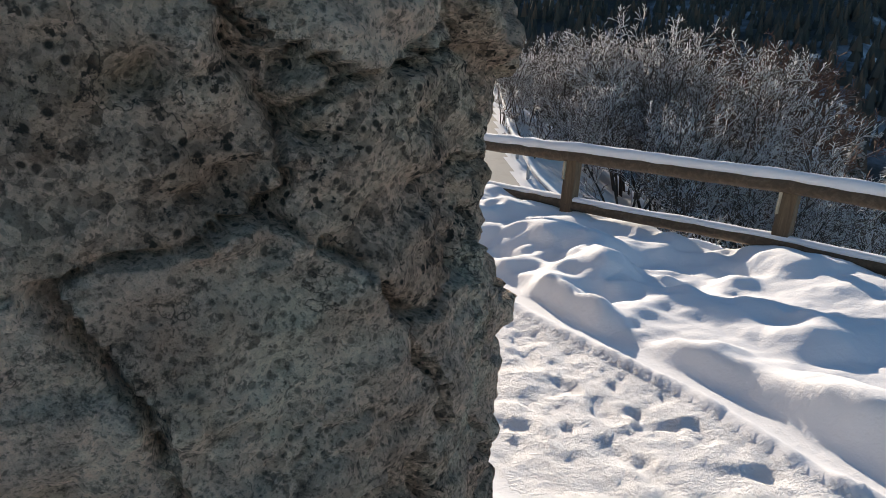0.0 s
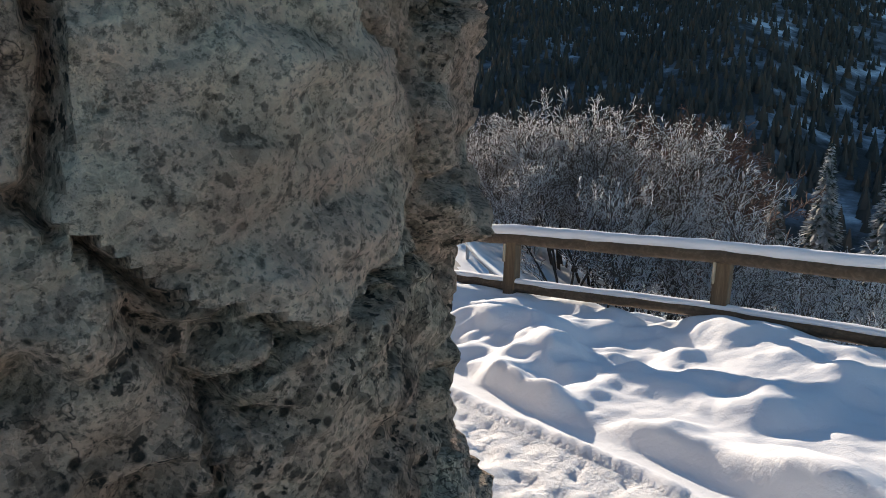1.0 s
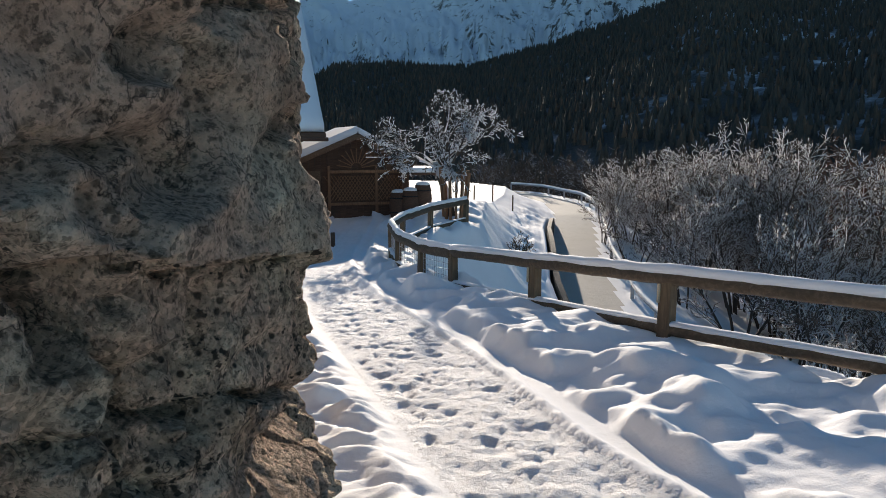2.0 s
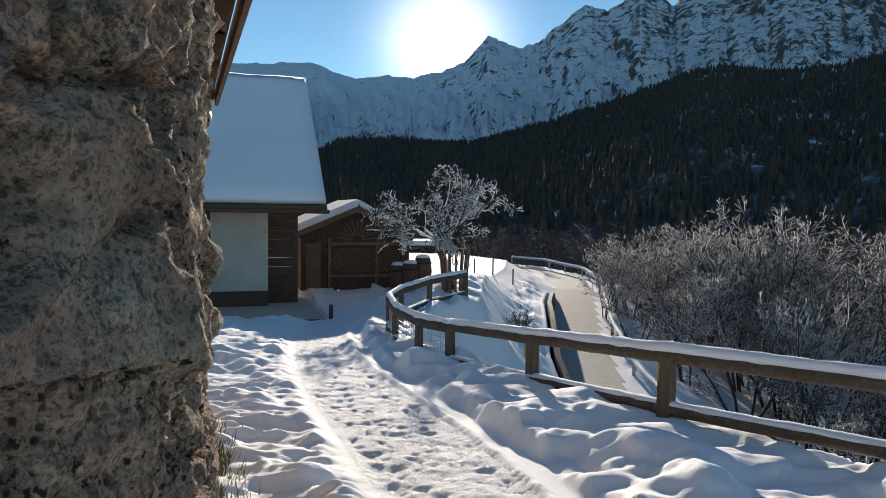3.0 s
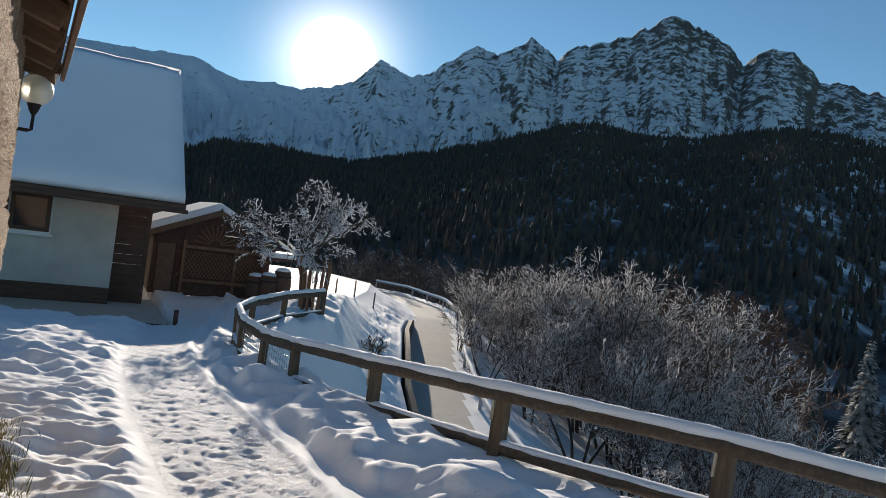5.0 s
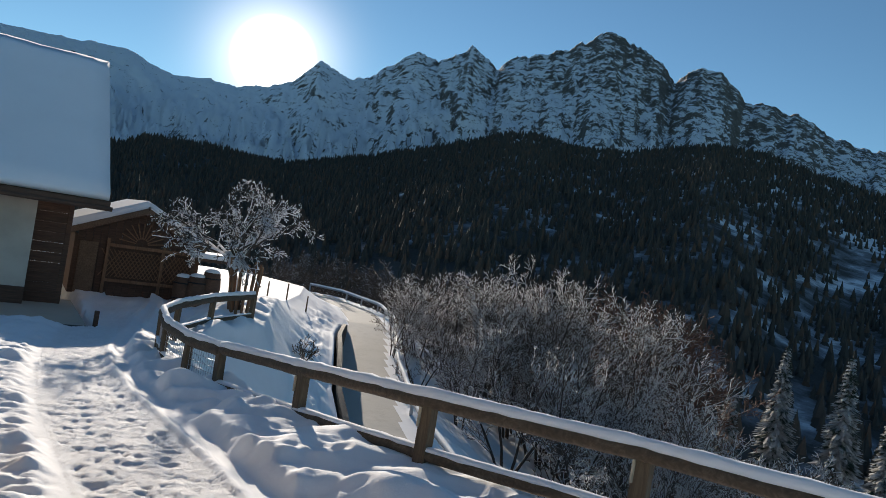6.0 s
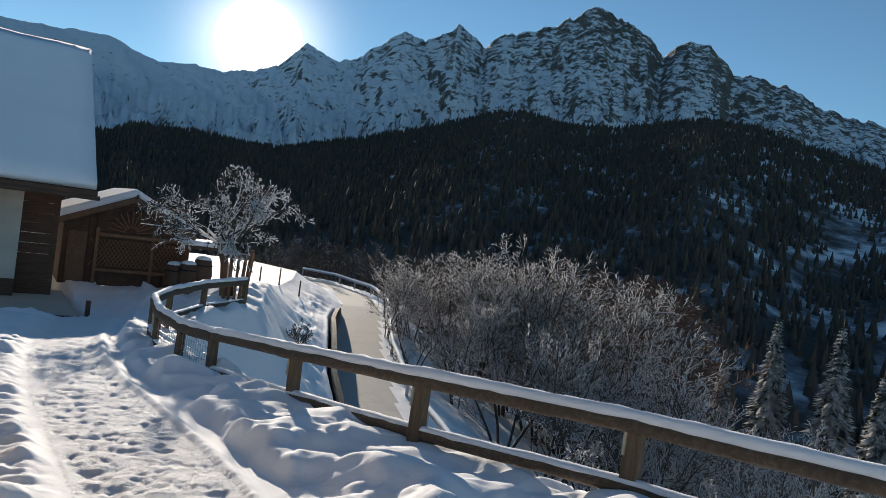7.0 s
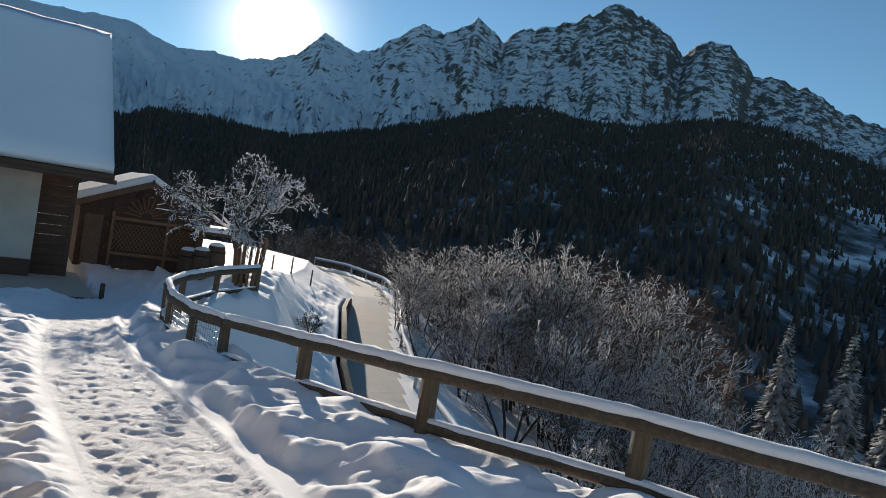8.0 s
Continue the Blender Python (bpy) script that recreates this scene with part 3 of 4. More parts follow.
disp = (0.014 * (who - 0.5) + 0.03 * tilt - 0.019 * (1 - step(0, 1, crack)) + 0.004 * rough_amt * (pebble - 0.5) + 0.018 * (fbm(U / 0.2, Z / 0.16, 4, 141) - 0.5)
        + 0.022 * (fbm(U / 0.05, Z / 0.035, 5, 151, 0.65) - 0.5) + 0.012 * (np.abs(2 * fbm(U / 0.08 - Z * 3, Z / 0.05, 4, 171, 0.6) - 1) - 0.2) - 0.02 * np.clip(0.16 - ledge, 0, 1) / 0.16 * step(0.45, 0.6, fbm(U / 0.15, Z / 0.15, 2, 162)))
disp = disp * (1 + 0.1 * far_side)
past = step(u_corner - 0.1, u_corner - 0.02, U)
disp = disp - 0.03 * past * np.exp(-((Z - 1.862) / 0.02) ** 2) + 0.02 * past * step(1.85, 1.8, Z)
PX, PY = px + nx_ * disp, py + ny_ * disp
wi = np.arange(U.size).reshape(U.shape)
wq = np.stack([wi[:-1, :-1], wi[1:, :-1], wi[1:, 1:], wi[:-1, 1:]], -1).reshape(-1, 4)
wall_verts = np.stack([PX, PY, Z], -1).reshape(-1, 3)
mid = (slice(0, -1), slice(0, -1))
near_part = ((U > u_corner - 0.62) & (U < u_corner + 0.7) & (Z > 1.6) & (Z < 2.44))[mid].ravel()
bedded = near_part & (gap[mid].ravel() > 0.035) & (who[mid].ravel() > 0.3)
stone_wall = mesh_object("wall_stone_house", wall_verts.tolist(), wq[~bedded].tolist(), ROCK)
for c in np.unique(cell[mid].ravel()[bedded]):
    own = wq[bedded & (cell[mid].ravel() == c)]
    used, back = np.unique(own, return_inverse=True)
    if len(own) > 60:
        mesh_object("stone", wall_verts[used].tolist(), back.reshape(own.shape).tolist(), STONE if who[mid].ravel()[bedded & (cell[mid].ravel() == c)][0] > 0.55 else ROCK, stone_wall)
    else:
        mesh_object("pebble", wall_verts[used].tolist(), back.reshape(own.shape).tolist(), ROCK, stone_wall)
tagged(stone_wall, "old rubble stone wall in gravelly lime mortar, blunt corner", "wall", kind="structure")
# its back and core, closing the building
core = bmesh.new()
ring = [(-2.55, 0.12), (-0.6, 0.41), (-0.14, 0.47), (-0.08, 0.75), (-2.56, 7.0), (-6.5, 5.4), (-6.0, 0.1)]
lo = [core.verts.new((x, y, 0.0)) for x, y in ring]
hi = [core.verts.new((x, y, 3.38)) for x, y in ring]
core.faces.new(lo[::-1]), core.faces.new(hi)
for i in range(len(ring)):
    j = (i + 1) % len(ring)
    core.faces.new((lo[i], lo[j], hi[j], hi[i]))
bmesh.ops.recalc_face_normals(core, faces=core.faces[:])
tagged(part("wall_stone_house_core", core, ROCK), "stone walling behind the rubble face", "wall", kind="structure")

# wooden eave over the long side
SIDE = Vector((-2.46, 6.35, 0)).normalized()
OUT = Vector((SIDE.y, -SIDE.x, 0))
eave_turn = math.atan2(SIDE.y, SIDE.x)
eave_mid = Vector((-0.046, 0.9, 0)) + SIDE * 3.6
roof = thing("wooden_eave", "brown boarded roof eave with square rafters over the stone wall", "roof", (0, 0, 0))


def eave_block(name, size, along_, out, z, label="", tilt=0.0, material=ROOF_WOOD):
    ob = part(name, box(size, (0, 0, 0), 0.006), material, roof, label)
    c = Vector((-0.046, 0.9, 0)) + SIDE * along_ + OUT * out + Vector((0, 0, z))
    ob.matrix_basis = Matrix.Translation(c) @ Matrix.Rotation(eave_turn, 4, "Z") @ Matrix.Rotation(tilt, 4, "X")
    return ob


for k in range(5):
    eave_block("board", (6.9, 0.155, 0.03), 3.25, 0.18 - 0.15 * k, 3.17 + 0.046 * k, tilt=0.3)
for k in range(9):
    eave_block("rafter", (0.11, 0.5, 0.14), 0.1 + 0.8 * k, -0.02, 3.12, tilt=0.3)
eave_block("fascia", (7.0, 0.035, 0.16), 3.25, 0.29, 3.12)
eave_block("end_board", (0.04, 0.6, 0.2), 6.72, -0.02, 3.18, tilt=0.3)
eave_block("snow_cover", (6.9, 0.7, 0.22), 3.25, -0.1, 3.38, "thick snow on the roof", 0.3, ROOFSNOW)
for k in range(7):
    h = 0.05 + 0.06 * random.random()
    c = Vector((-0.046, 0.9, 0)) + SIDE * (6.5 + 0.02 * k) + OUT * (0.24 - 0.05 * k)
    part("icicle", tube([c + Vector((0, 0, 3.06)), c + Vector((0, 0, 3.06 - h * 0.5)), c + Vector((0, 0, 3.06 - h))], [0.02, 0.012, 0.002], 6), ROOFSNOW, roof, "white icicle")

# globe lamp on its bracket
lamp_at = Vector((-2.3, 7.0, 2.55))
lamp = thing("wall_lamp", "frosted globe lamp on a black iron wall bracket", "lamp", lamp_at)
part("bracket", tube([Vector((-0.3, -0.05, -0.01)), Vector((-0.03, 0, -0.01)), Vector((0, 0, 0.0)), Vector((0, 0, 0.2))], [0.016] * 4, 8), IRON, lamp)
part("holder", tube([Vector((0, 0, 0.13)), Vector((0, 0, 0.17)), Vector((0, 0, 0.235))], [0.02, 0.04, 0.062], 14), IRON, lamp)
GLOBE = Mat("frosted_globe", (0.85, 0.82, 0.7), 0.35)
GLOBE.set("Transmission Weight", 0.55)
bm = bmesh.new()
bmesh.ops.create_uvsphere(bm, u_segments=32, v_segments=20, radius=0.135, matrix=Matrix.Translation((0, 0, 0.345)))
part("globe", bm, GLOBE.m, lamp, "cream frosted glass globe", True)
bm = tube([Vector((0, 0, 0.25)), Vector((0, 0, 0.4))], [0.035, 0.035], 12)
part("bulb", bm, WHITE_PAINT, lamp)

# ---- fence ----
RAIL_Z = [(1.9, 1.06), (3.4, 0.98), (4.9, 0.905), (6.37, 0.81), (8.1, 0.63), (10.0, 0.43), (11.0, 0.36), (12.2, 0.36), (13.6, 0.37), (15, 0.36), (17, 0.36), (18.5, 0.4)]


def rail_height(y):
    return float(np.interp(y, [p[0] for p in RAIL_Z], [p[1] for p in RAIL_Z]))


fence = thing("timber_fence", "weathered two-rail timber fence capped with snow along the path", "fence", (0, 0, 0))
for i, (x, y) in enumerate(FENCE_LINE):
    z = rail_height(y)
    a, b = FENCE_LINE[max(i - 1, 0)], FENCE_LINE[min(i + 1, len(FENCE_LINE) - 1)]
    t = math.atan2(b[1] - a[1], b[0] - a[0])
    g = shelf(y) - 0.35
    post = part("post", box((0.13, 0.1, z + 0.03 - g), (0, 0, 0), 0.014, 0, 0.006, 2), POST_WOOD, fence)
    lean = random.uniform(-0.03, 0.03) + (0.07 if i == 2 else 0)
    post.matrix_basis = Matrix.Translation((x, y, (z + g) / 2)) @ Matrix.Rotation(t, 4, "Z") @ Matrix.Rotation(lean, 4, "X")
    if 1 <= i <= 4:
        strip = part("batten", box((0.022, 0.03, 0.17), (0, 0, 0), 0.004), PALE_WOOD, post, "pale split batten")
        strip.matrix_basis = Matrix.Translation((0.056, 0.055, (z - g) / 2 - 0.14))


def fence_run(i, j, drop, size, cap, seed):
    """One rail from post i to post j with its snow."""
    pts = []
    for k in range(i, j):
        a, b = FENCE_LINE[k], FENCE_LINE[k + 1]
        n = 14
        for m in range(n + (k == j - 1)):
            f = m / n
            x, y = a[0] + (b[0] - a[0]) * f, a[1] + (b[1] - a[1]) * f
            pts.append(Vector((x, y, rail_height(y) - drop + 0.006 * noise.noise(Vector((x * 2, y * 2, seed))))))
    part("rail", tube(pts, [size] * len(pts), 10, 1.0, 0.1), FENCE_WOOD, fence, smooth=True)
    if cap:
        top = [p + Vector((0, 0, size * 0.8 + cap * 0.4)) for p in pts]
        rad = [0.058 * (0.86 + 0.3 * noise.noise(p * 5) + 0.12 * noise.noise(p * 17)) for p in top]
        part("snow_cap", tube(top, rad, 10, cap / 0.07, 0.2), SNOW, fence, "ridge of snow", True)


fence_run(0, 5, 0.0, 0.06, 0.07, 1)
fence_run(0, 5, 0.46, 0.052, 0.035, 2)
fence_run(5, 11, 0.02, 0.075, 0.07, 3)
fence_run(5, 11, 0.5, 0.055, 0.03, 4)
# wire netting on the bend
net = bmesh.new()
for k in range(5, 8):
    a, b = FENCE_LINE[k], FENCE_LINE[k + 1]
    for m in range(14):
        f = m / 14
        x, y = a[0] + (b[0] - a[0]) * f, a[1] + (b[1] - a[1]) * f
        z = rail_height(y)
        bmesh.ops.create_cube(net, size=1, matrix=Matrix.Translation((x, y, z - 0.27)) @ Matrix.Diagonal((0.006, 0.006, 0.46, 1)))
    for m in range(5):
        p, q = Vector((*a, rail_height(a[1]) - 0.08 - 0.09 * m)), Vector((*b, rail_height(b[1]) - 0.08 - 0.09 * m))
        d = q - p
        bmesh.ops.create_cube(net, size=1, matrix=Matrix.Translation((p + q) / 2) @ d.to_track_quat("X", "Z").to_matrix().to_4x4() @ Matrix.Diagonal((d.length, 0.006, 0.006, 1)))
part("wire_netting", net, ZINC, fence, "galvanised wire netting")

# ---- white house ----
HOUSE_TURN = radians(18)
house = thing("house", "white plastered house under a steep snow-laden roof", "house", (-3.34, 19.3, 0), HOUSE_TURN)
R_RUN, R_RISE, EAVE_Z = 5.4, 4.15, 1.97


def house_part(name, bm, material, label="", parent=house, smooth=False):
    return part(name, bm, material, parent, label, smooth)


house_part("wall", box((10.6, 0.35, 3.2), (-6.77, 1.58, 0.75), 0.01), PLASTER, "white plastered front wall")
house_part("wall", box((0.35, 7.2, 3.2), (-1.645, 5.36, 0.75), 0.01), PLASTER)
for k in range(11):
    house_part("plank", box((0.8, 0.05, 0.262), (-1.06, 1.95 + 0.004 * (k % 3), -0.6 + 0.265 * k), 0.012, 0, 0.003), DARK_WOOD)
house_part("corner_post", box((0.13, 0.13, 3.0), (-0.66, 1.98, 0.65), 0.012), DARK_WOOD)


def roof_slab(name, thick, lift, x0, x1, y0, y1, material, bumps=0.0, label="", nx_=26, ny_=14):
    """A sloping slab following the front roof pitch."""
    s = R_RISE / R_RUN
    vs, fs = [], []
    for layer in (0, 1):
        for i in range(nx_ + 1):
            for j in range(ny_ + 1):
                x, y = x0 + (x1 - x0) * i / nx_, y0 + (y1 - y0) * j / ny_
                z = EAVE_Z + (R_RISE - abs(R_RUN - y) * s) + lift
                if layer:
                    edge = min(i, nx_ - i, 2 * j, 2 * (ny_ - j), 2) / 2
                    z += thick * (0.72 + 0.28 * edge) + bumps * noise.noise(Vector((x * 0.8, y * 0.8, 2)))
                vs.append((x, y, z))
    n = (nx_ + 1) * (ny_ + 1)
    at = lambda l, i, j: l * n + i * (ny_ + 1) + j
    for i in range(nx_):
        for j in range(ny_):
            fs.append((at(1, i, j), at(1, i + 1, j), at(1, i + 1, j + 1), at(1, i, j + 1)))
            fs.append((at(0, i, j), at(0, i, j + 1), at(0, i + 1, j + 1), at(0, i + 1, j)))
    for i in range(nx_):
        fs.append((at(0, i, 0), at(0, i + 1, 0), at(1, i + 1, 0), at(1, i, 0)))
        fs.append((at(0, i + 1, ny_), at(0, i, ny_), at(1, i, ny_), at(1, i + 1, ny_)))
    for j in range(ny_):
        fs.append((at(0, 0, j + 1), at(0, 0, j), at(1, 0, j), at(1, 0, j + 1)))
        fs.append((at(0, nx_, j), at(0, nx_, j + 1), at(1, nx_, j + 1), at(1, nx_, j)))
    return mesh_object(name, vs, fs, material, house, label, smooth=False)


roof_slab("roof_deck", 0.14, 0.0, -12, 0.0, 0.0, R_RUN, DARK_WOOD)
roof_slab("roof_deck", 0.14, 0.0, -12, 0.0, R_RUN, 2 * R_RUN, DARK_WOOD)
roof_slab("snow_cover", 0.26, 0.142, -12, -0.03, 0.05, R_RUN, ROOFSNOW, 0.05, "thick smooth snow on the roof").data.shade_smooth()
roof_slab("snow_cover", 0.26, 0.142, -12, -0.03, R_RUN, 2 * R_RUN, ROOFSNOW, 0.05)
house_part("fascia", box((12.0, 0.05, 0.2), (-6.0, -0.03, EAVE_Z + 0.05), 0.01), DARK_WOOD)
house_part("gutter", tube([Vector((-12, -0.1, EAVE_Z + 0.03)), Vector((0.05, -0.1, EAVE_Z - 0.02))], [0.055, 0.055], 8), DARK_WOOD)
gable = bmesh.new()
gv = [gable.verts.new(p) for p in ((-1.7, 1.5, 1.9), (-1.7, 2 * R_RUN - 1.5, 1.9), (-1.7, R_RUN, EAVE_Z + R_RISE - 0.1))]
gable.faces.new(gv)
bmesh.ops.solidify(gable, geom=gable.faces[:], thickness=0.1)
house_part("gable", gable, DARK_WOOD, "dark boarded gable")
# dark strip standing in for the shaded terrace floor at the wall foot
house_part("plinth", box((10.6, 0.1, 0.42), (-6.77, 1.36, -0.52), 0.012), DARK_WOOD, "dark strip in place of the shaded terrace floor along the wall foot")
window = house_part("window", box((1.9, 0.06, 1.08), (-3.92, 1.4, 1.45), 0.006), WHITE_PAINT, "brown casement window in a white surround")
for x in (-4.4, -3.46):
    for dx, dz, w, h in ((0, 0.42, 0.9, 0.1), (0, -0.42, 0.9, 0.1), (-0.4, 0, 0.1, 0.74), (0.4, 0, 0.1, 0.74)):
        house_part("casement", box((w, 0.06, h), (x + dx, 1.35, 1.45 + dz), 0.01), DARK_WOOD, "", window)
    house_part("pane", box((0.7, 0.02, 0.74), (x, 1.36, 1.45), 0.002), DARK_PANE, "dark window pane", window)
house_part("sill", box((2.0, 0.16, 0.05), (-3.92, 1.34, 0.89), 0.008), WHITE_PAINT, "", window)
# paved terrace before it
terrace = thing("terrace", "pale paved terrace with a dark kerb beside the house", "terrace", (-3.34, 19.3, 0), HOUSE_TURN)
part("slab", box((11.5, 4.6, 0.3), (-6.0, 0.6, -0.88), 0.01), PAVER, terrace)
part("kerb", box((11.7, 0.14, 0.3), (-5.95, -1.72, -0.84), 0.015), IRON, terrace, "dark kerb")
part("kerb_post", box((0.1, 0.1, 0.55), (-0.1, -1.6, -0.62), 0.015), DARK_WOOD, terrace)

# ---- shed ----
shed = thing("shed", "dark timber shed with lattice front and snowy gable roof", "shed", (-3.15, 24.0, -0.68), radians(17))


def shed_roof(name, x0, z0, x1, z1, thick, lift, material, y0=-0.45, y1=5.0, label=""):
    bm = bmesh.new()
    ps = [(x0, z0 + lift), (x1, z1 + lift), (x1, z1 + lift + thick), (x0, z0 + lift + thick)]
    fr, bk = [bm.verts.new((x, y0, z)) for x, z in ps], [bm.verts.new((x, y1, z)) for x, z in ps]
    bm.faces.new(fr), bm.faces.new(bk[::-1])
    for i in range(4):
        j = (i + 1) % 4
        bm.faces.new((fr[j], fr[i], bk[i], bk[j]))
    bmesh.ops.recalc_face_normals(bm, faces=bm.faces[:])
    bmesh.ops.bevel(bm, geom=bm.edges[:], offset=min(thick * 0.3, 0.05), segments=2, affect="EDGES")
    return part(name, bm, material, shed, label)


APEX, L_EAVE, R_EAVE = (-0.05, 2.72), (-2.15, 1.82), (1.8, 1.72)


def gable_height(x):
    a = L_EAVE if x < APEX[0] else R_EAVE
    return APEX[1] + (a[1] - APEX[1]) * (x - APEX[0]) / (a[0] - APEX[0])


shed_roof("roof_deck", *L_EAVE, *APEX, 0.1, 0, DARK_WOOD)
shed_roof("roof_deck", *APEX, *R_EAVE, 0.1, 0, DARK_WOOD)
shed_roof("snow_cover", *L_EAVE, APEX[0] + 0.02, APEX[1], 0.24, 0.102, ROOFSNOW, label="snow on the roof")
shed_roof("snow_cover", APEX[0], APEX[1], *R_EAVE, 0.2, 0.102, ROOFSNOW)
for k in range(17):
    x = -1.72 + 0.2 * k
    top = gable_height(x) - 0.06
    part("plank", box((0.192, 0.04, top), (x, 0.02 * (k % 2), top / 2), 0.008), DARK_WOOD, shed)
part("back_panel", box((3.3, 0.04, 1.6), (-0.1, 0.09, 0.8), 0.005), DARK_WOOD, shed)
part("wall", box((0.1, 4.6, 1.75), (-1.85, 2.3, 0.87), 0.01), DARK_WOOD, shed)
part("wall", box((0.1, 4.6, 1.7), (1.6, 2.3, 0.85), 0.01), DARK_WOOD, shed)
# two crossed-lath panels in a frame, with a half-round fan of slats above
for x0, w in ((-0.92, 1.5), (0.66, 0.86)):
    n = int(w / 0.11)
    for k in range(n):
        for s_ in (-1, 1):
            lat = part("lath", box((0.026, 0.014, 1.0), (0, 0, 0), 0.003), LATH_WOOD, shed)
            lat.matrix_basis = Matrix.Translation((x0 + w * (k + 0.5) / n, -0.075 - 0.008 * s_, 1.0)) @ Matrix.Rotation(0.6 * s_, 4, "Y")
for x in (-0.98, 0.61, 1.55):
    part("lattice_post", box((0.09, 0.07, 1.75), (x, -0.1, 0.87), 0.01), LATH_WOOD, shed)
for x, z, w, h in ((0.28, 1.55, 2.6, 0.1), (0.28, 0.48, 2.6, 0.09)):
    part("lattice_rail", box((w, 0.075, h), (x, -0.11, z), 0.01), LATH_WOOD, shed)
for k in range(11):
    a = math.pi * (k + 0.5) / 11
    slat = part("fan_slat", box((0.5, 0.02, 0.035), (0.42, 0, 0), 0.003), LATH_WOOD, shed)
    slat.matrix_basis = Matrix.Translation((-0.05, -0.08, 1.66)) @ Matrix.Rotation(-a, 4, "Y")
for a, b in ((L_EAVE, APEX), (APEX, R_EAVE)):
    d = math.hypot(b[0] - a[0], b[1] - a[1])
    barge = part("barge_board", box((d, 0.04, 0.16), (0, 0, 0), 0.008), ROOF_WOOD, shed)
    barge.matrix_basis = Matrix.Translation(((a[0] + b[0]) / 2, -0.44, (a[1] + b[1]) / 2 + 0.0)) @ Matrix.Rotation(-math.atan2(b[1] - a[1], b[0] - a[0]), 4, "Y")
part("door", box((0.5, 0.05, 1.55), (-1.5, -0.06, 0.8), 0.01), ROOF_WOOD, shed, "brown side door")
part("eave_post", box((0.12, 0.12, 1.66), (1.62, -0.25, 0.8), 0.012), DARK_WOOD, shed)

# ---- road side ----
guard = thing("guard_rail", "low steel guard rail loaded with snow beside the road", "guard rail", (0, 0, 0))
edge = []
for k in np.linspace(2.0, 7.2, 40):
    i, f = int(k), k - int(k)
    a, b = np.array(ROAD[i]), np.array(ROAD[i + 1])
    d = (b - a)[:2] / np.hypot(*(b - a)[:2])
    p = a + (b - a) * f
    edge.append(Vector((p[0] + d[1] * (HALF_ROAD + 0.3), p[1] - d[0] * (HALF_ROAD + 0.3), p[2])))
part("beam", tube([p + Vector((0, 0, 0.5)) for p in edge], [0.07] * len(edge), 6), ZINC, guard)
part("snow_cap", tube([p + Vector((0, 0, 0.58)) for p in edge], [0.075] * len(edge), 8, 0.8, 0.4), SNOW, guard, "snow ridge", True)
for p in edge[::3]:
    part("post", box((0.1, 0.1, 1.0), (p.x, p.y, p.z + 0.05), 0.01), ZINC, guard)
left = []
for k in np.linspace(2.6, 4.75, 24):
    i, f = int(k), k - int(k)
    a, b = np.array(ROAD[i]), np.array(ROAD[i + 1])
    d = (b - a)[:2] / np.hypot(*(b - a)[:2])
    p = a + (b - a) * f
    left.append((p[0] - d[1] * (HALF_ROAD - 0.22), p[1] + d[0] * (HALF_ROAD - 0.22), p[2], d))
bm = bmesh.new()
rows_ = []
for n_, (x, y, z, d) in enumerate(left):
    t = n_ / (len(left) - 1)
    h = 0.12 + 1.2 * max(0.0, math.sin(math.pi * min(1, 0.045 + 0.935 * t))) ** 0.8
    rows_.append([bm.verts.new((x + d[1] * o, y - d[0] * o, z + e)) for o, e in ((0, -0.5), (-0.08, h), (-0.24, h), (-0.24, -0.5))])
for a, b in zip(rows_, rows_[1:]):
    for k in range(4):
        bm.faces.new((a[k], b[k], b[(k + 1) % 4], a[(k + 1) % 4]))
bm.faces.new(rows_[0]), bm.faces.new(rows_[-1][::-1])
bmesh.ops.recalc_face_normals(bm, faces=bm.faces[:])
tagged(part("retaining_wall", bm, CONCRETE), "dark concrete retaining wall beside the road", "wall", kind="structure")


# ---- trees ----
def branching(rng, start, way, length, radius, levels, kids, spread, lift, min_r, out, bend=0.25):
    """Grows limbs: a list of (points, radii)."""
    n = 4 if levels > 1 else 2
    p, d = Vector(start), Vector(way).normalized()
    pts, rad = [p.copy()], [radius]
    for i in range(n):
        d = (d + Vector((rng.gauss(0, bend), rng.gauss(0, bend), rng.gauss(0, bend) + lift * 0.3)) * 0.5).normalized()
        p = p + d * length / n
        pts.append(p.copy())
        rad.append(max(min_r, radius * (1 - 0.75 * (i + 1) / n)))
    out.append((pts, rad))
    if levels == 0:
        return
    for k in range(kids[0]):
        f = rng.uniform(0.25, 1.0)
        i = min(int(f * n), n - 1)
        q = pts[i].lerp(pts[i + 1], f * n - i)
        base = (pts[i + 1] - pts[i]).normalized()
        side = base.cross(Vector((rng.gauss(0, 1), rng.gauss(0, 1), rng.gauss(0, 1)))).normalized()
        way_ = base * math.cos(spread) + side * math.sin(spread) + Vector((0, 0, lift))
        branching(rng, q, way_, length * rng.uniform(0.3, 0.5) * (1.2 - 0.6 * f), max(min_r, radius * (1 - 0.7 * f) * 0.55), levels - 1, kids[1:], spread * rng.uniform(0.8, 1.2), lift, min_r, out, bend)


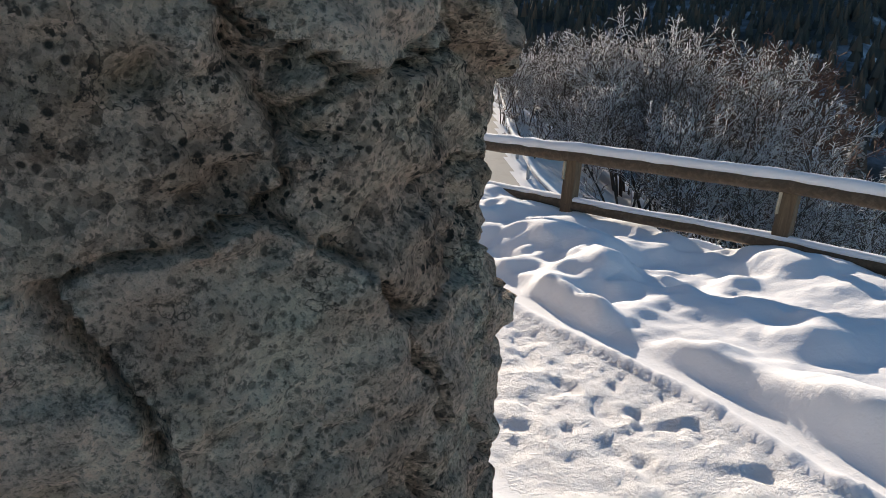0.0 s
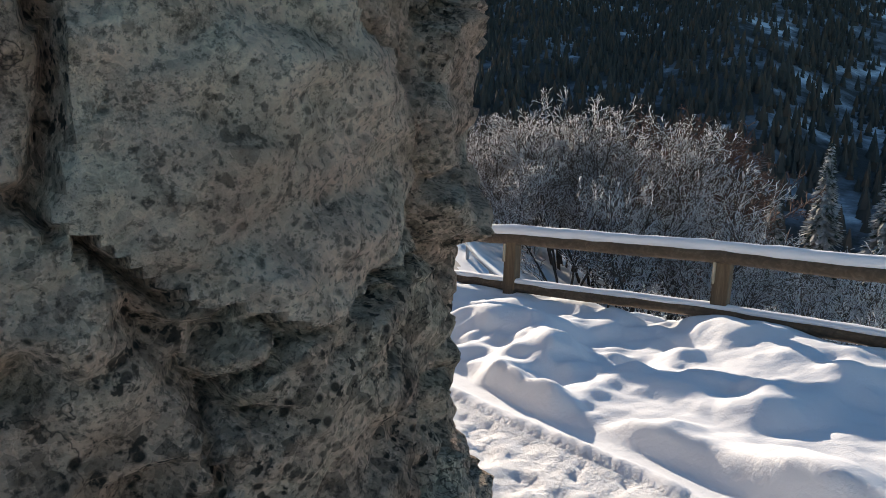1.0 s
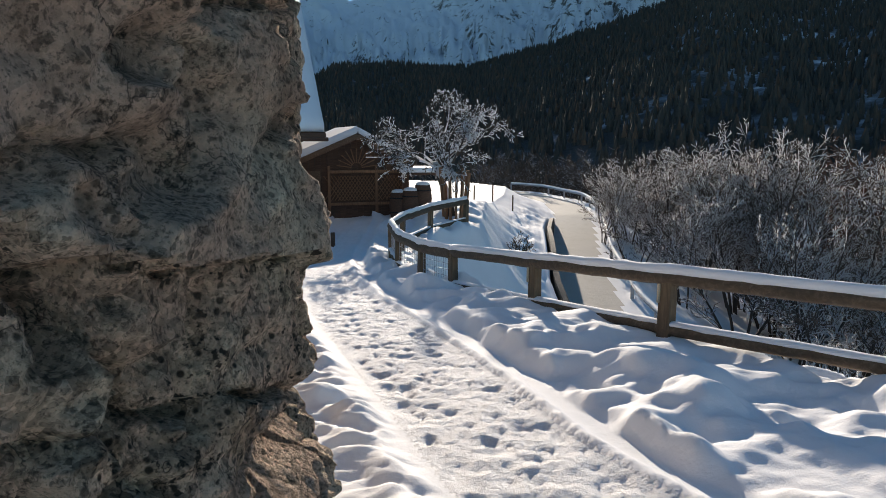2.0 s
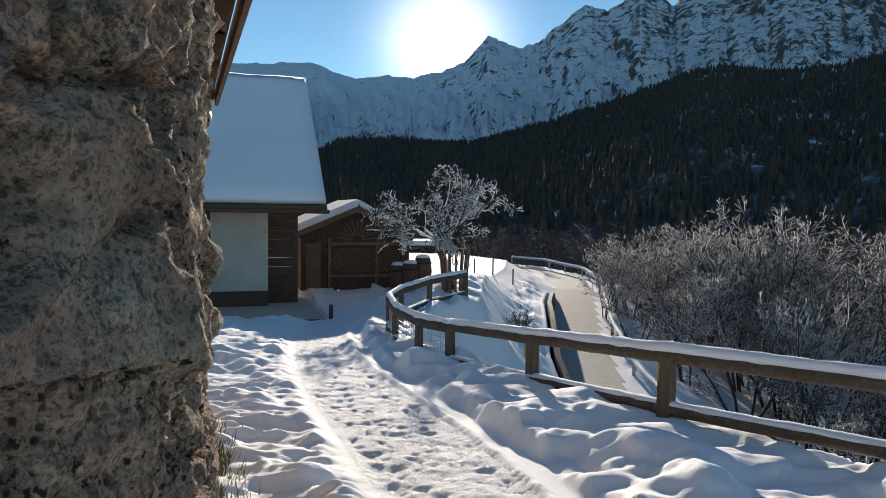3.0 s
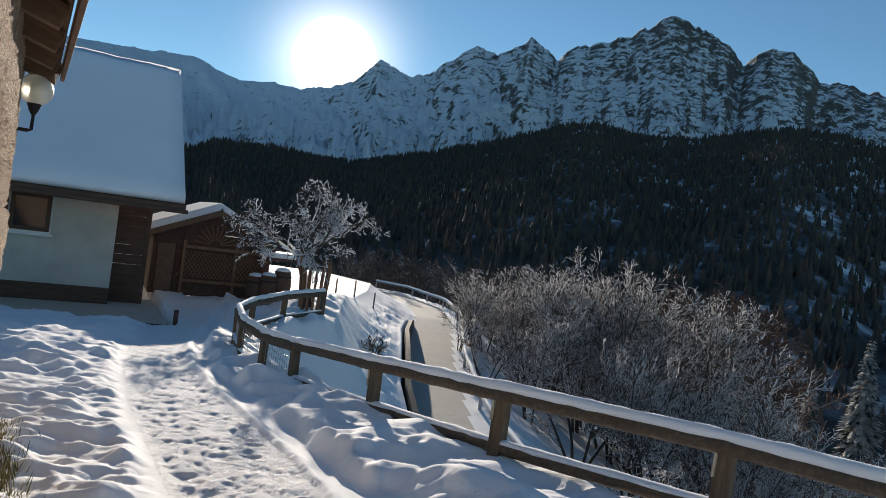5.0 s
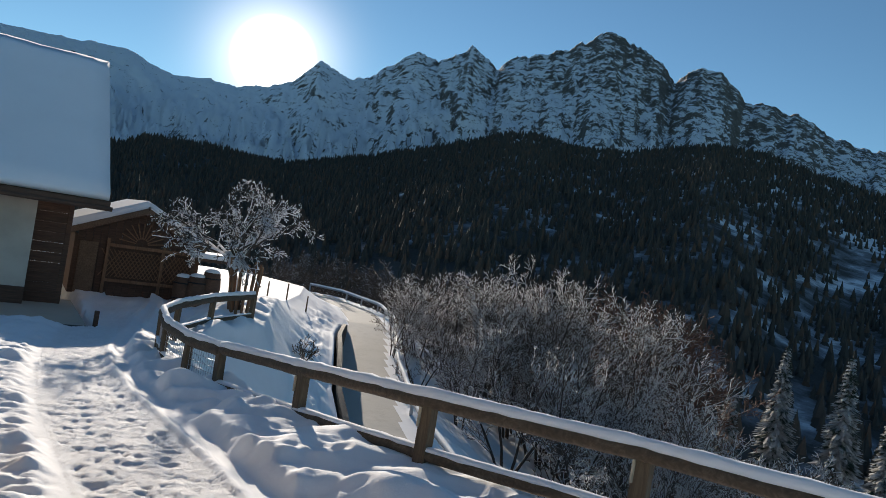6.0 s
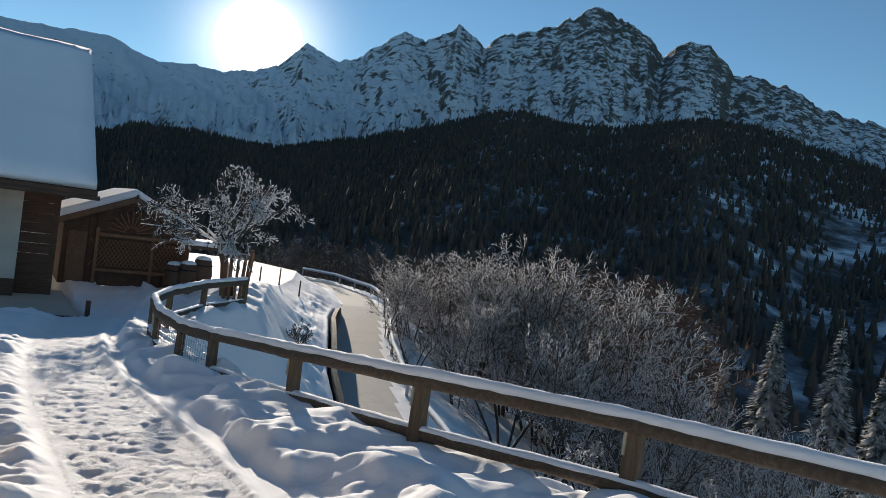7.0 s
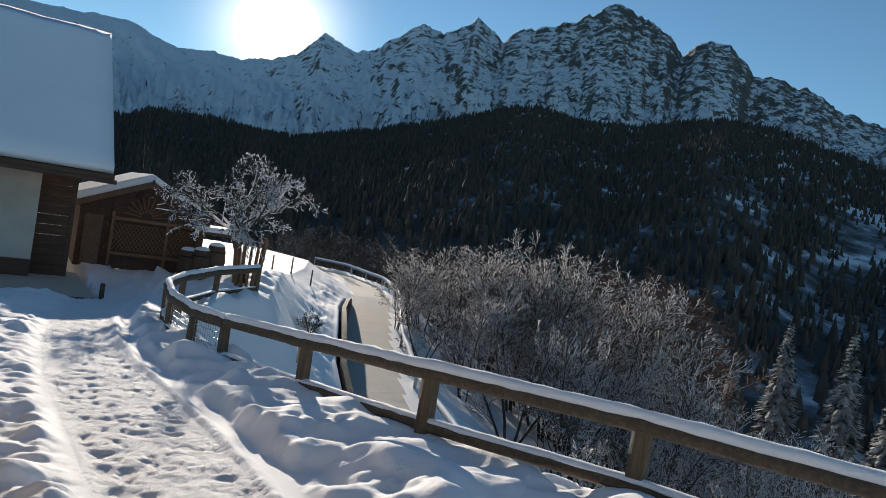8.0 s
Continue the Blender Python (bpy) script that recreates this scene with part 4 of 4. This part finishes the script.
def limbs_mesh(limbs, sides=3):
    v, f = [], []
    for pts, rad in limbs:
        n0 = len(v)
        d = (pts[-1] - pts[0]).normalized()
        s = d.orthogonal().normalized()
        o = d.cross(s)
        for p, r in zip(pts, rad):
            for k in range(sides):
                t = 2 * math.pi * k / sides
                v.append(tuple(p + s * math.cos(t) * r + o * math.sin(t) * r))
        for i in range(len(pts) - 1):
            for k in range(sides):
                a, b = n0 + i * sides + k, n0 + i * sides + (k + 1) % sides
                f.append((a, b, b + sides, a + sides))
    return v, f


def copse_tree(seed, height, spreading, material, label, fine=0.017):
    """A many-stemmed bare tree: stems and a crown of fine twigs."""
    rng = random.Random(seed)
    stems, twigs = [], []
    for k in range(rng.randint(4, 6)):
        a = rng.uniform(0, 6.28)
        limbs = []
        start = Vector((math.cos(a) * 0.25, math.sin(a) * 0.25, -0.6))
        way_ = Vector((math.cos(a) * rng.uniform(0.1, spreading), math.sin(a) * rng.uniform(0.1, spreading), 1))
        branching(rng, start, way_, height * rng.uniform(0.78, 1.0), 0.085, 3, (13, 7, 4), 0.8, 0.16, fine, limbs, 0.24)
        stems.append(limbs[0])
        twigs += limbs[1:]
    high = max(p.z for pts, _ in stems + twigs for p in pts)
    for pts, _ in stems + twigs:
        for p in pts:
            p *= height / high
    root = thing("bare_tree", label, "tree")
    v, f = limbs_mesh(stems, 6)
    mesh_object("trunk", v, f, DARK_TWIG, root)
    v, f = limbs_mesh(twigs, 3)
    mesh_object("crown", v, f, material, root, smooth=False)
    return root


def spruce(seed, height, label):
    rng = random.Random(seed)
    root = thing("spruce", label, "tree")
    part("trunk", tube([Vector((0, 0, -1)), Vector((0, 0, height * 0.5)), Vector((0, 0, height))], [height * 0.014, height * 0.009, 0.01], 7), POST_WOOD, root)
    v, f = [], []
    z = height * 0.06
    while z < height * 0.98:
        reach = (height - z) * 0.21 * rng.uniform(0.85, 1.1) + 0.1
        n = rng.randint(11, 15)
        a0 = rng.random() * 6.3
        for k in range(n):
            a, r = a0 + 2 * math.pi * k / n + rng.gauss(0, 0.12), reach * rng.uniform(0.7, 1.12)
            c, s = math.cos(a), math.sin(a)
            w = r * 0.15 + 0.04
            droop = r * rng.uniform(0.3, 0.75)
            for lo_, ww in ((0.0, w), (-0.12 * r, w * 0.7)):
                i0 = len(v)
                v.append((0.02 * c, 0.02 * s, z + 0.1 * r + lo_))
                for q, m, wob in ((0.4, 1.0, 0.04), (0.75, 0.75, 0.0)):
                    zz = z - droop * q**1.2 + lo_
                    v.append((c * r * q - s * ww * m, s * r * q + c * ww * m, zz - 0.35 * ww + rng.gauss(0, 0.02)))
                    v.append((c * r * q, s * r * q, zz + 0.1 * ww))
                    v.append((c * r * q + s * ww * m, s * r * q - c * ww * m, zz - 0.35 * ww + rng.gauss(0, 0.02)))
                v.append((c * r, s * r, z - droop + lo_ + 0.05 * r))
                f += [(i0, i0 + 2, i0 + 1), (i0, i0 + 3, i0 + 2), (i0 + 1, i0 + 2, i0 + 5, i0 + 4), (i0 + 2, i0 + 3, i0 + 6, i0 + 5),
                      (i0 + 4, i0 + 5, i0 + 7), (i0 + 5, i0 + 6, i0 + 7)]
        z += reach * 0.13 + 0.1
    mesh_object("crown", v, f, NEEDLES, root, smooth=False)
    return root


def planted(ob, x, y, turn, scale, sink=0.1, z=None):
    return Matrix.Translation((x, y, (on_ground(x, y) if z is None else z) - sink)) @ Matrix.Rotation(turn, 4, "Z") @ Matrix.Diagonal((scale, scale, scale, 1))


def place(ob, x, y, turn, scale, z=None):
    ob.matrix_basis = planted(ob, x, y, turn, scale, z=z)
    return ob


def place_copy(ob, x, y, turn, scale, z=None):
    c = copy_thing(ob, Matrix())
    c.matrix_basis = planted(ob, x, y, turn, scale, z=z)
    return c


COPSE = [copse_tree(s, h, sp, TWIG, "bare many-stemmed tree with every twig frosted by snow") for s, h, sp in ((1, 10.0, 0.4), (2, 9.0, 0.5), (3, 10.5, 0.32), (4, 7.0, 0.6))]
RUSSET = copse_tree(9, 9.0, 0.45, RED_TWIG, "bare russet-twigged tree behind the frosted ones")
for ob in COPSE + [RUSSET]:
    tagged(ob, group="trees below the road")

# copse below the road: distance, bearing in degrees, height of the top above the eye's level in degrees
COPSE_PLAN = [(31, 11.6, -2.3, 0), (33, 13.6, -1.2, 1), (36, 15.8, -0.6, 2), (33, 17.6, -0.8, 0), (37, 19.4, -0.3, 1), (33, 21.8, 0.6, 2), (34, 24.6, 1.5, 0),
              (35, 27.0, 0.9, 2), (33, 29.0, -0.9, 1), (31, 31.0, -3.4, 3), (29, 33.6, -6.0, 1), (27, 14.0, -5.0, 3), (27, 18.0, -4.2, 1), (26, 22.0, -3.8, 3),
              (26, 26.0, -4.0, 0), (25, 29.5, -6.0, 3), (24, 33.0, -8.5, 2), (22, 37.0, -12.0, 3), (24, 40.5, -12.0, 1), (21, 44.0, -13.0, 3), (23, 48.0, -11.0, 2),
              (30, 37.0, -8.5, 2), (34, 39.0, -9.0, 0), (32, 43.0, -9.5, 1), (34, 47.0, -9.0, 2), (17, 30.0, -14, 3), (16, 38.0, -15, 0), (18, 45, -14, 1), (19, 52, -13, 2)]
tree_count = {0: 0, 1: 0, 2: 0, 3: 0}
own_height = [10.0, 9.0, 10.5, 7.0]


def set_tree(kinds, heights, seen, d, bearing, rise, k, rng):
    x, y = 0.3 + d * math.sin(radians(bearing)), 0.35 + d * math.cos(radians(bearing))
    g = on_ground(x, y)
    top = 2.05 + d * math.tan(radians(rise))
    scale = max(0.35, (top - g) / heights[k])
    turn = rng.uniform(0, 6.28)
    if not seen[k]:
        place(kinds[k], x, y, turn, scale)
    else:
        place_copy(kinds[k], x, y, turn, scale)
    seen[k] += 1


rng_t = random.Random(12)
for d, b, e, k in COPSE_PLAN:
    set_tree(COPSE, own_height, tree_count, d, b, e, k, rng_t)
    if d > 30 and b < 31:
        set_tree(COPSE, own_height, tree_count, d + rng_t.uniform(-1, 3), b + rng_t.uniform(0.7, 1.4), e - rng_t.uniform(0.1, 0.9), rng_t.choice((0, 1, 2)), rng_t)
russet_seen = {0: 0}
for d, b, e in ((42, 29.0, 0.2), (44, 31.0, -0.9), (43, 32.8, -2.6), (46, 34.5, -4.2), (44, 30.0, -0.6)):
    set_tree([RUSSET], [9.0], russet_seen, d, b, e, 0, rng_t)

SPRUCE = spruce(3, 12.0, "slender spruce with snow on its drooping boughs")
tagged(SPRUCE, group="spruces below the road")
spruce_seen = {0: 0}
for d, b, e in ((60, 40.9, -1.9), (56, 45.0, -1.8), (50, 47.8, -4.8), (64, 37.7, -5.0), (70, 35.6, -6.0), (66, 49.5, -3.0), (58, 52, -2.0)):
    set_tree([SPRUCE], [12.0], spruce_seen, d, b, e, 0, rng_t)

# dark thicket beyond the bend of the road
THICKET = [copse_tree(31, 8.0, 0.5, DARK_TWIG, "dark bare tree in the thicket beyond the road"), copse_tree(32, 6.5, 0.65, DARK_TWIG, "low dark bare tree in the thicket beyond the road")]
for ob in THICKET:
    tagged(ob, group="thicket beyond the road")
thicket_seen = {0: 0, 1: 0}
for d, b, e, k in ((54, 3.0, -1.0, 1), (56, 5.0, -0.9, 0), (55, 6.6, -1.3, 1), (58, 8.2, -0.7, 0), (56, 9.6, -1.2, 1), (60, 11.0, -0.6, 0), (62, 1.2, -1.3, 1), (66, -1.0, -1.5, 0), (48, 10.6, -1.7, 1)):
    set_tree(THICKET, [8.0, 6.5], thicket_seen, d, b, e, k, rng_t)

# orchard tree by the end of the fence
rng_o = random.Random(21)
orchard = thing("fruit_tree", "old fruit tree with arching branches thick with snow", "tree", (0.02, 20.0, -0.55))
trunk = [Vector((0, 0, -0.3)), Vector((-0.05, 0, 0.7)), Vector((-0.3, 0.05, 1.4)), Vector((-0.45, 0.0, 1.9))]
part("trunk", tube(trunk, [0.16, 0.12, 0.1, 0.09], 10, 1, 0.3), ORCHARD, orchard, smooth=True)
limbs = []
for k in range(11):
    a = 2 * math.pi * k / 11 + rng_o.uniform(-0.3, 0.3)
    branching(rng_o, trunk[2] + Vector((0, 0, rng_o.uniform(-0.1, 0.5))), Vector((math.cos(a), math.sin(a), rng_o.uniform(0.1, 1.1))), rng_o.uniform(1.9, 2.6), 0.05, 3, (9, 7, 4), 0.8, -0.06, 0.012, limbs, 0.36)
v, f = limbs_mesh(limbs, 4)
mesh_object("crown", v, f, ORCHARD, orchard, smooth=False)
tub = thing("tree_guard", "ring of dark upright stakes round the tree foot", "tree guard", (0.1, 19.6, -0.55))
for k in range(13):
    a = 2 * math.pi * k / 13
    st = part("stake", box((0.085, 0.06, 1.6 + 0.4 * rng_o.random()), (0, 0, 0.72), 0.012), LATH_WOOD, tub)
    st.matrix_basis = Matrix.Translation((0.27 * math.cos(a), 0.27 * math.sin(a), 0.05)) @ Matrix.Rotation(a, 4, "Z") @ Matrix.Rotation(0.08, 4, "Y")

# ---- small things by the shed ----
lean_to = thing("lean_to", "low snow-covered lean-to roof on posts beside the shed", "lean-to", (-1.1, 24.3, -0.75), radians(8))
part("roof", box((1.5, 1.6, 0.08), (0.1, 0.3, 1.55), 0.01, 0), DARK_WOOD, lean_to)
part("snow_cover", box((1.56, 1.66, 0.16), (0.1, 0.3, 1.675), 0.06), ROOFSNOW, lean_to, "snow slab")
for x in (-0.55, 0.75):
    part("post", box((0.1, 0.1, 1.55), (x, -0.4, 0.74), 0.01), DARK_WOOD, lean_to)
barrel_at = [(-1.35, 23.3), (-0.95, 23.45), (-1.75, 23.4)]
for n_, (x, y) in enumerate(barrel_at):
    barrel = thing("barrel", "dark wooden barrel topped with a little snow", "barrel", (x, y, on_ground(x, y)), 0.4 * n_, "barrels by the shed")
    part("body", tube([Vector((0, 0, -0.1)), Vector((0, 0, 0.12)), Vector((0, 0, 0.35)), Vector((0, 0, 0.62)), Vector((0, 0, 0.8))], [0.24, 0.27, 0.3, 0.27, 0.24], 16), DARK_WOOD, barrel, smooth=True)
    for h in (0.14, 0.6):
        part("hoop", tube([Vector((0, 0, h)), Vector((0, 0, h + 0.04))], [0.287, 0.29], 16), IRON, barrel)
    part("snow_cap", tube([Vector((0, 0, 0.79)), Vector((0, 0, 0.86)), Vector((0, 0, 0.9))], [0.24, 0.21, 0.1], 14), SNOW, barrel, "cap of snow", True)
shrub_root = thing("leafless_shrub", "dark leafless shrub poking through the snowy bank", "shrub", (2.1, 21.6, on_ground(2.1, 21.6) - 0.1))
rng_s = random.Random(5)
limbs = []
for k in range(10):
    a = rng_s.uniform(0, 6.28)
    branching(rng_s, Vector((0, 0, 0)), Vector((math.cos(a) * 0.5, math.sin(a) * 0.5, 1)), rng_s.uniform(0.5, 0.9), 0.014, 2, (6, 4), 0.7, 0.05, 0.007, limbs, 0.3)
v, f = limbs_mesh(limbs, 4)
mesh_object("stems", v, f, POST_WOOD, shrub_root, smooth=False)
for x, y in ((0.9, 30.0), (1.7, 30.5), (2.6, 31.0), (-0.4, 29.5)):
    stake = thing("marker_post", "thin dark marker post in the snow", "post", (x, y, on_ground(x, y)), 0, "marker posts on the bank")
    part("shaft", tube([Vector((0, 0, -0.2)), Vector((0, 0, 0.7))], [0.035, 0.03], 8), POST_WOOD, stake)

# strip of winter grass along the wall foot
gv, gf = [], []
rng_g = random.Random(8)
for k in range(5200):
    t = rng_g.uniform(1.2, 5.6)
    c = Vector((-0.046, 0.9, 0)) + SIDE * t + OUT * abs(rng_g.gauss(0.06, 0.11))
    z = float(shelf(c.y)) + 0.07
    a, h = rng_g.uniform(0, 6.28), rng_g.uniform(0.05, 0.14)
    w = 0.005
    lean = Vector((rng_g.gauss(0, 0.04), rng_g.gauss(0, 0.04), h))
    n0 = len(gv)
    side = Vector((math.cos(a) * w, math.sin(a) * w, 0))
    base = Vector((c.x, c.y, z - 0.02))
    gv += [tuple(base - side), tuple(base + side), tuple(base + lean)]
    gf.append((n0, n0 + 1, n0 + 2))
tagged(mesh_object("grass", gv, gf, GRASS, smooth=False), "dry brown-green grass bared along the wall foot", "grass", kind="stuff")
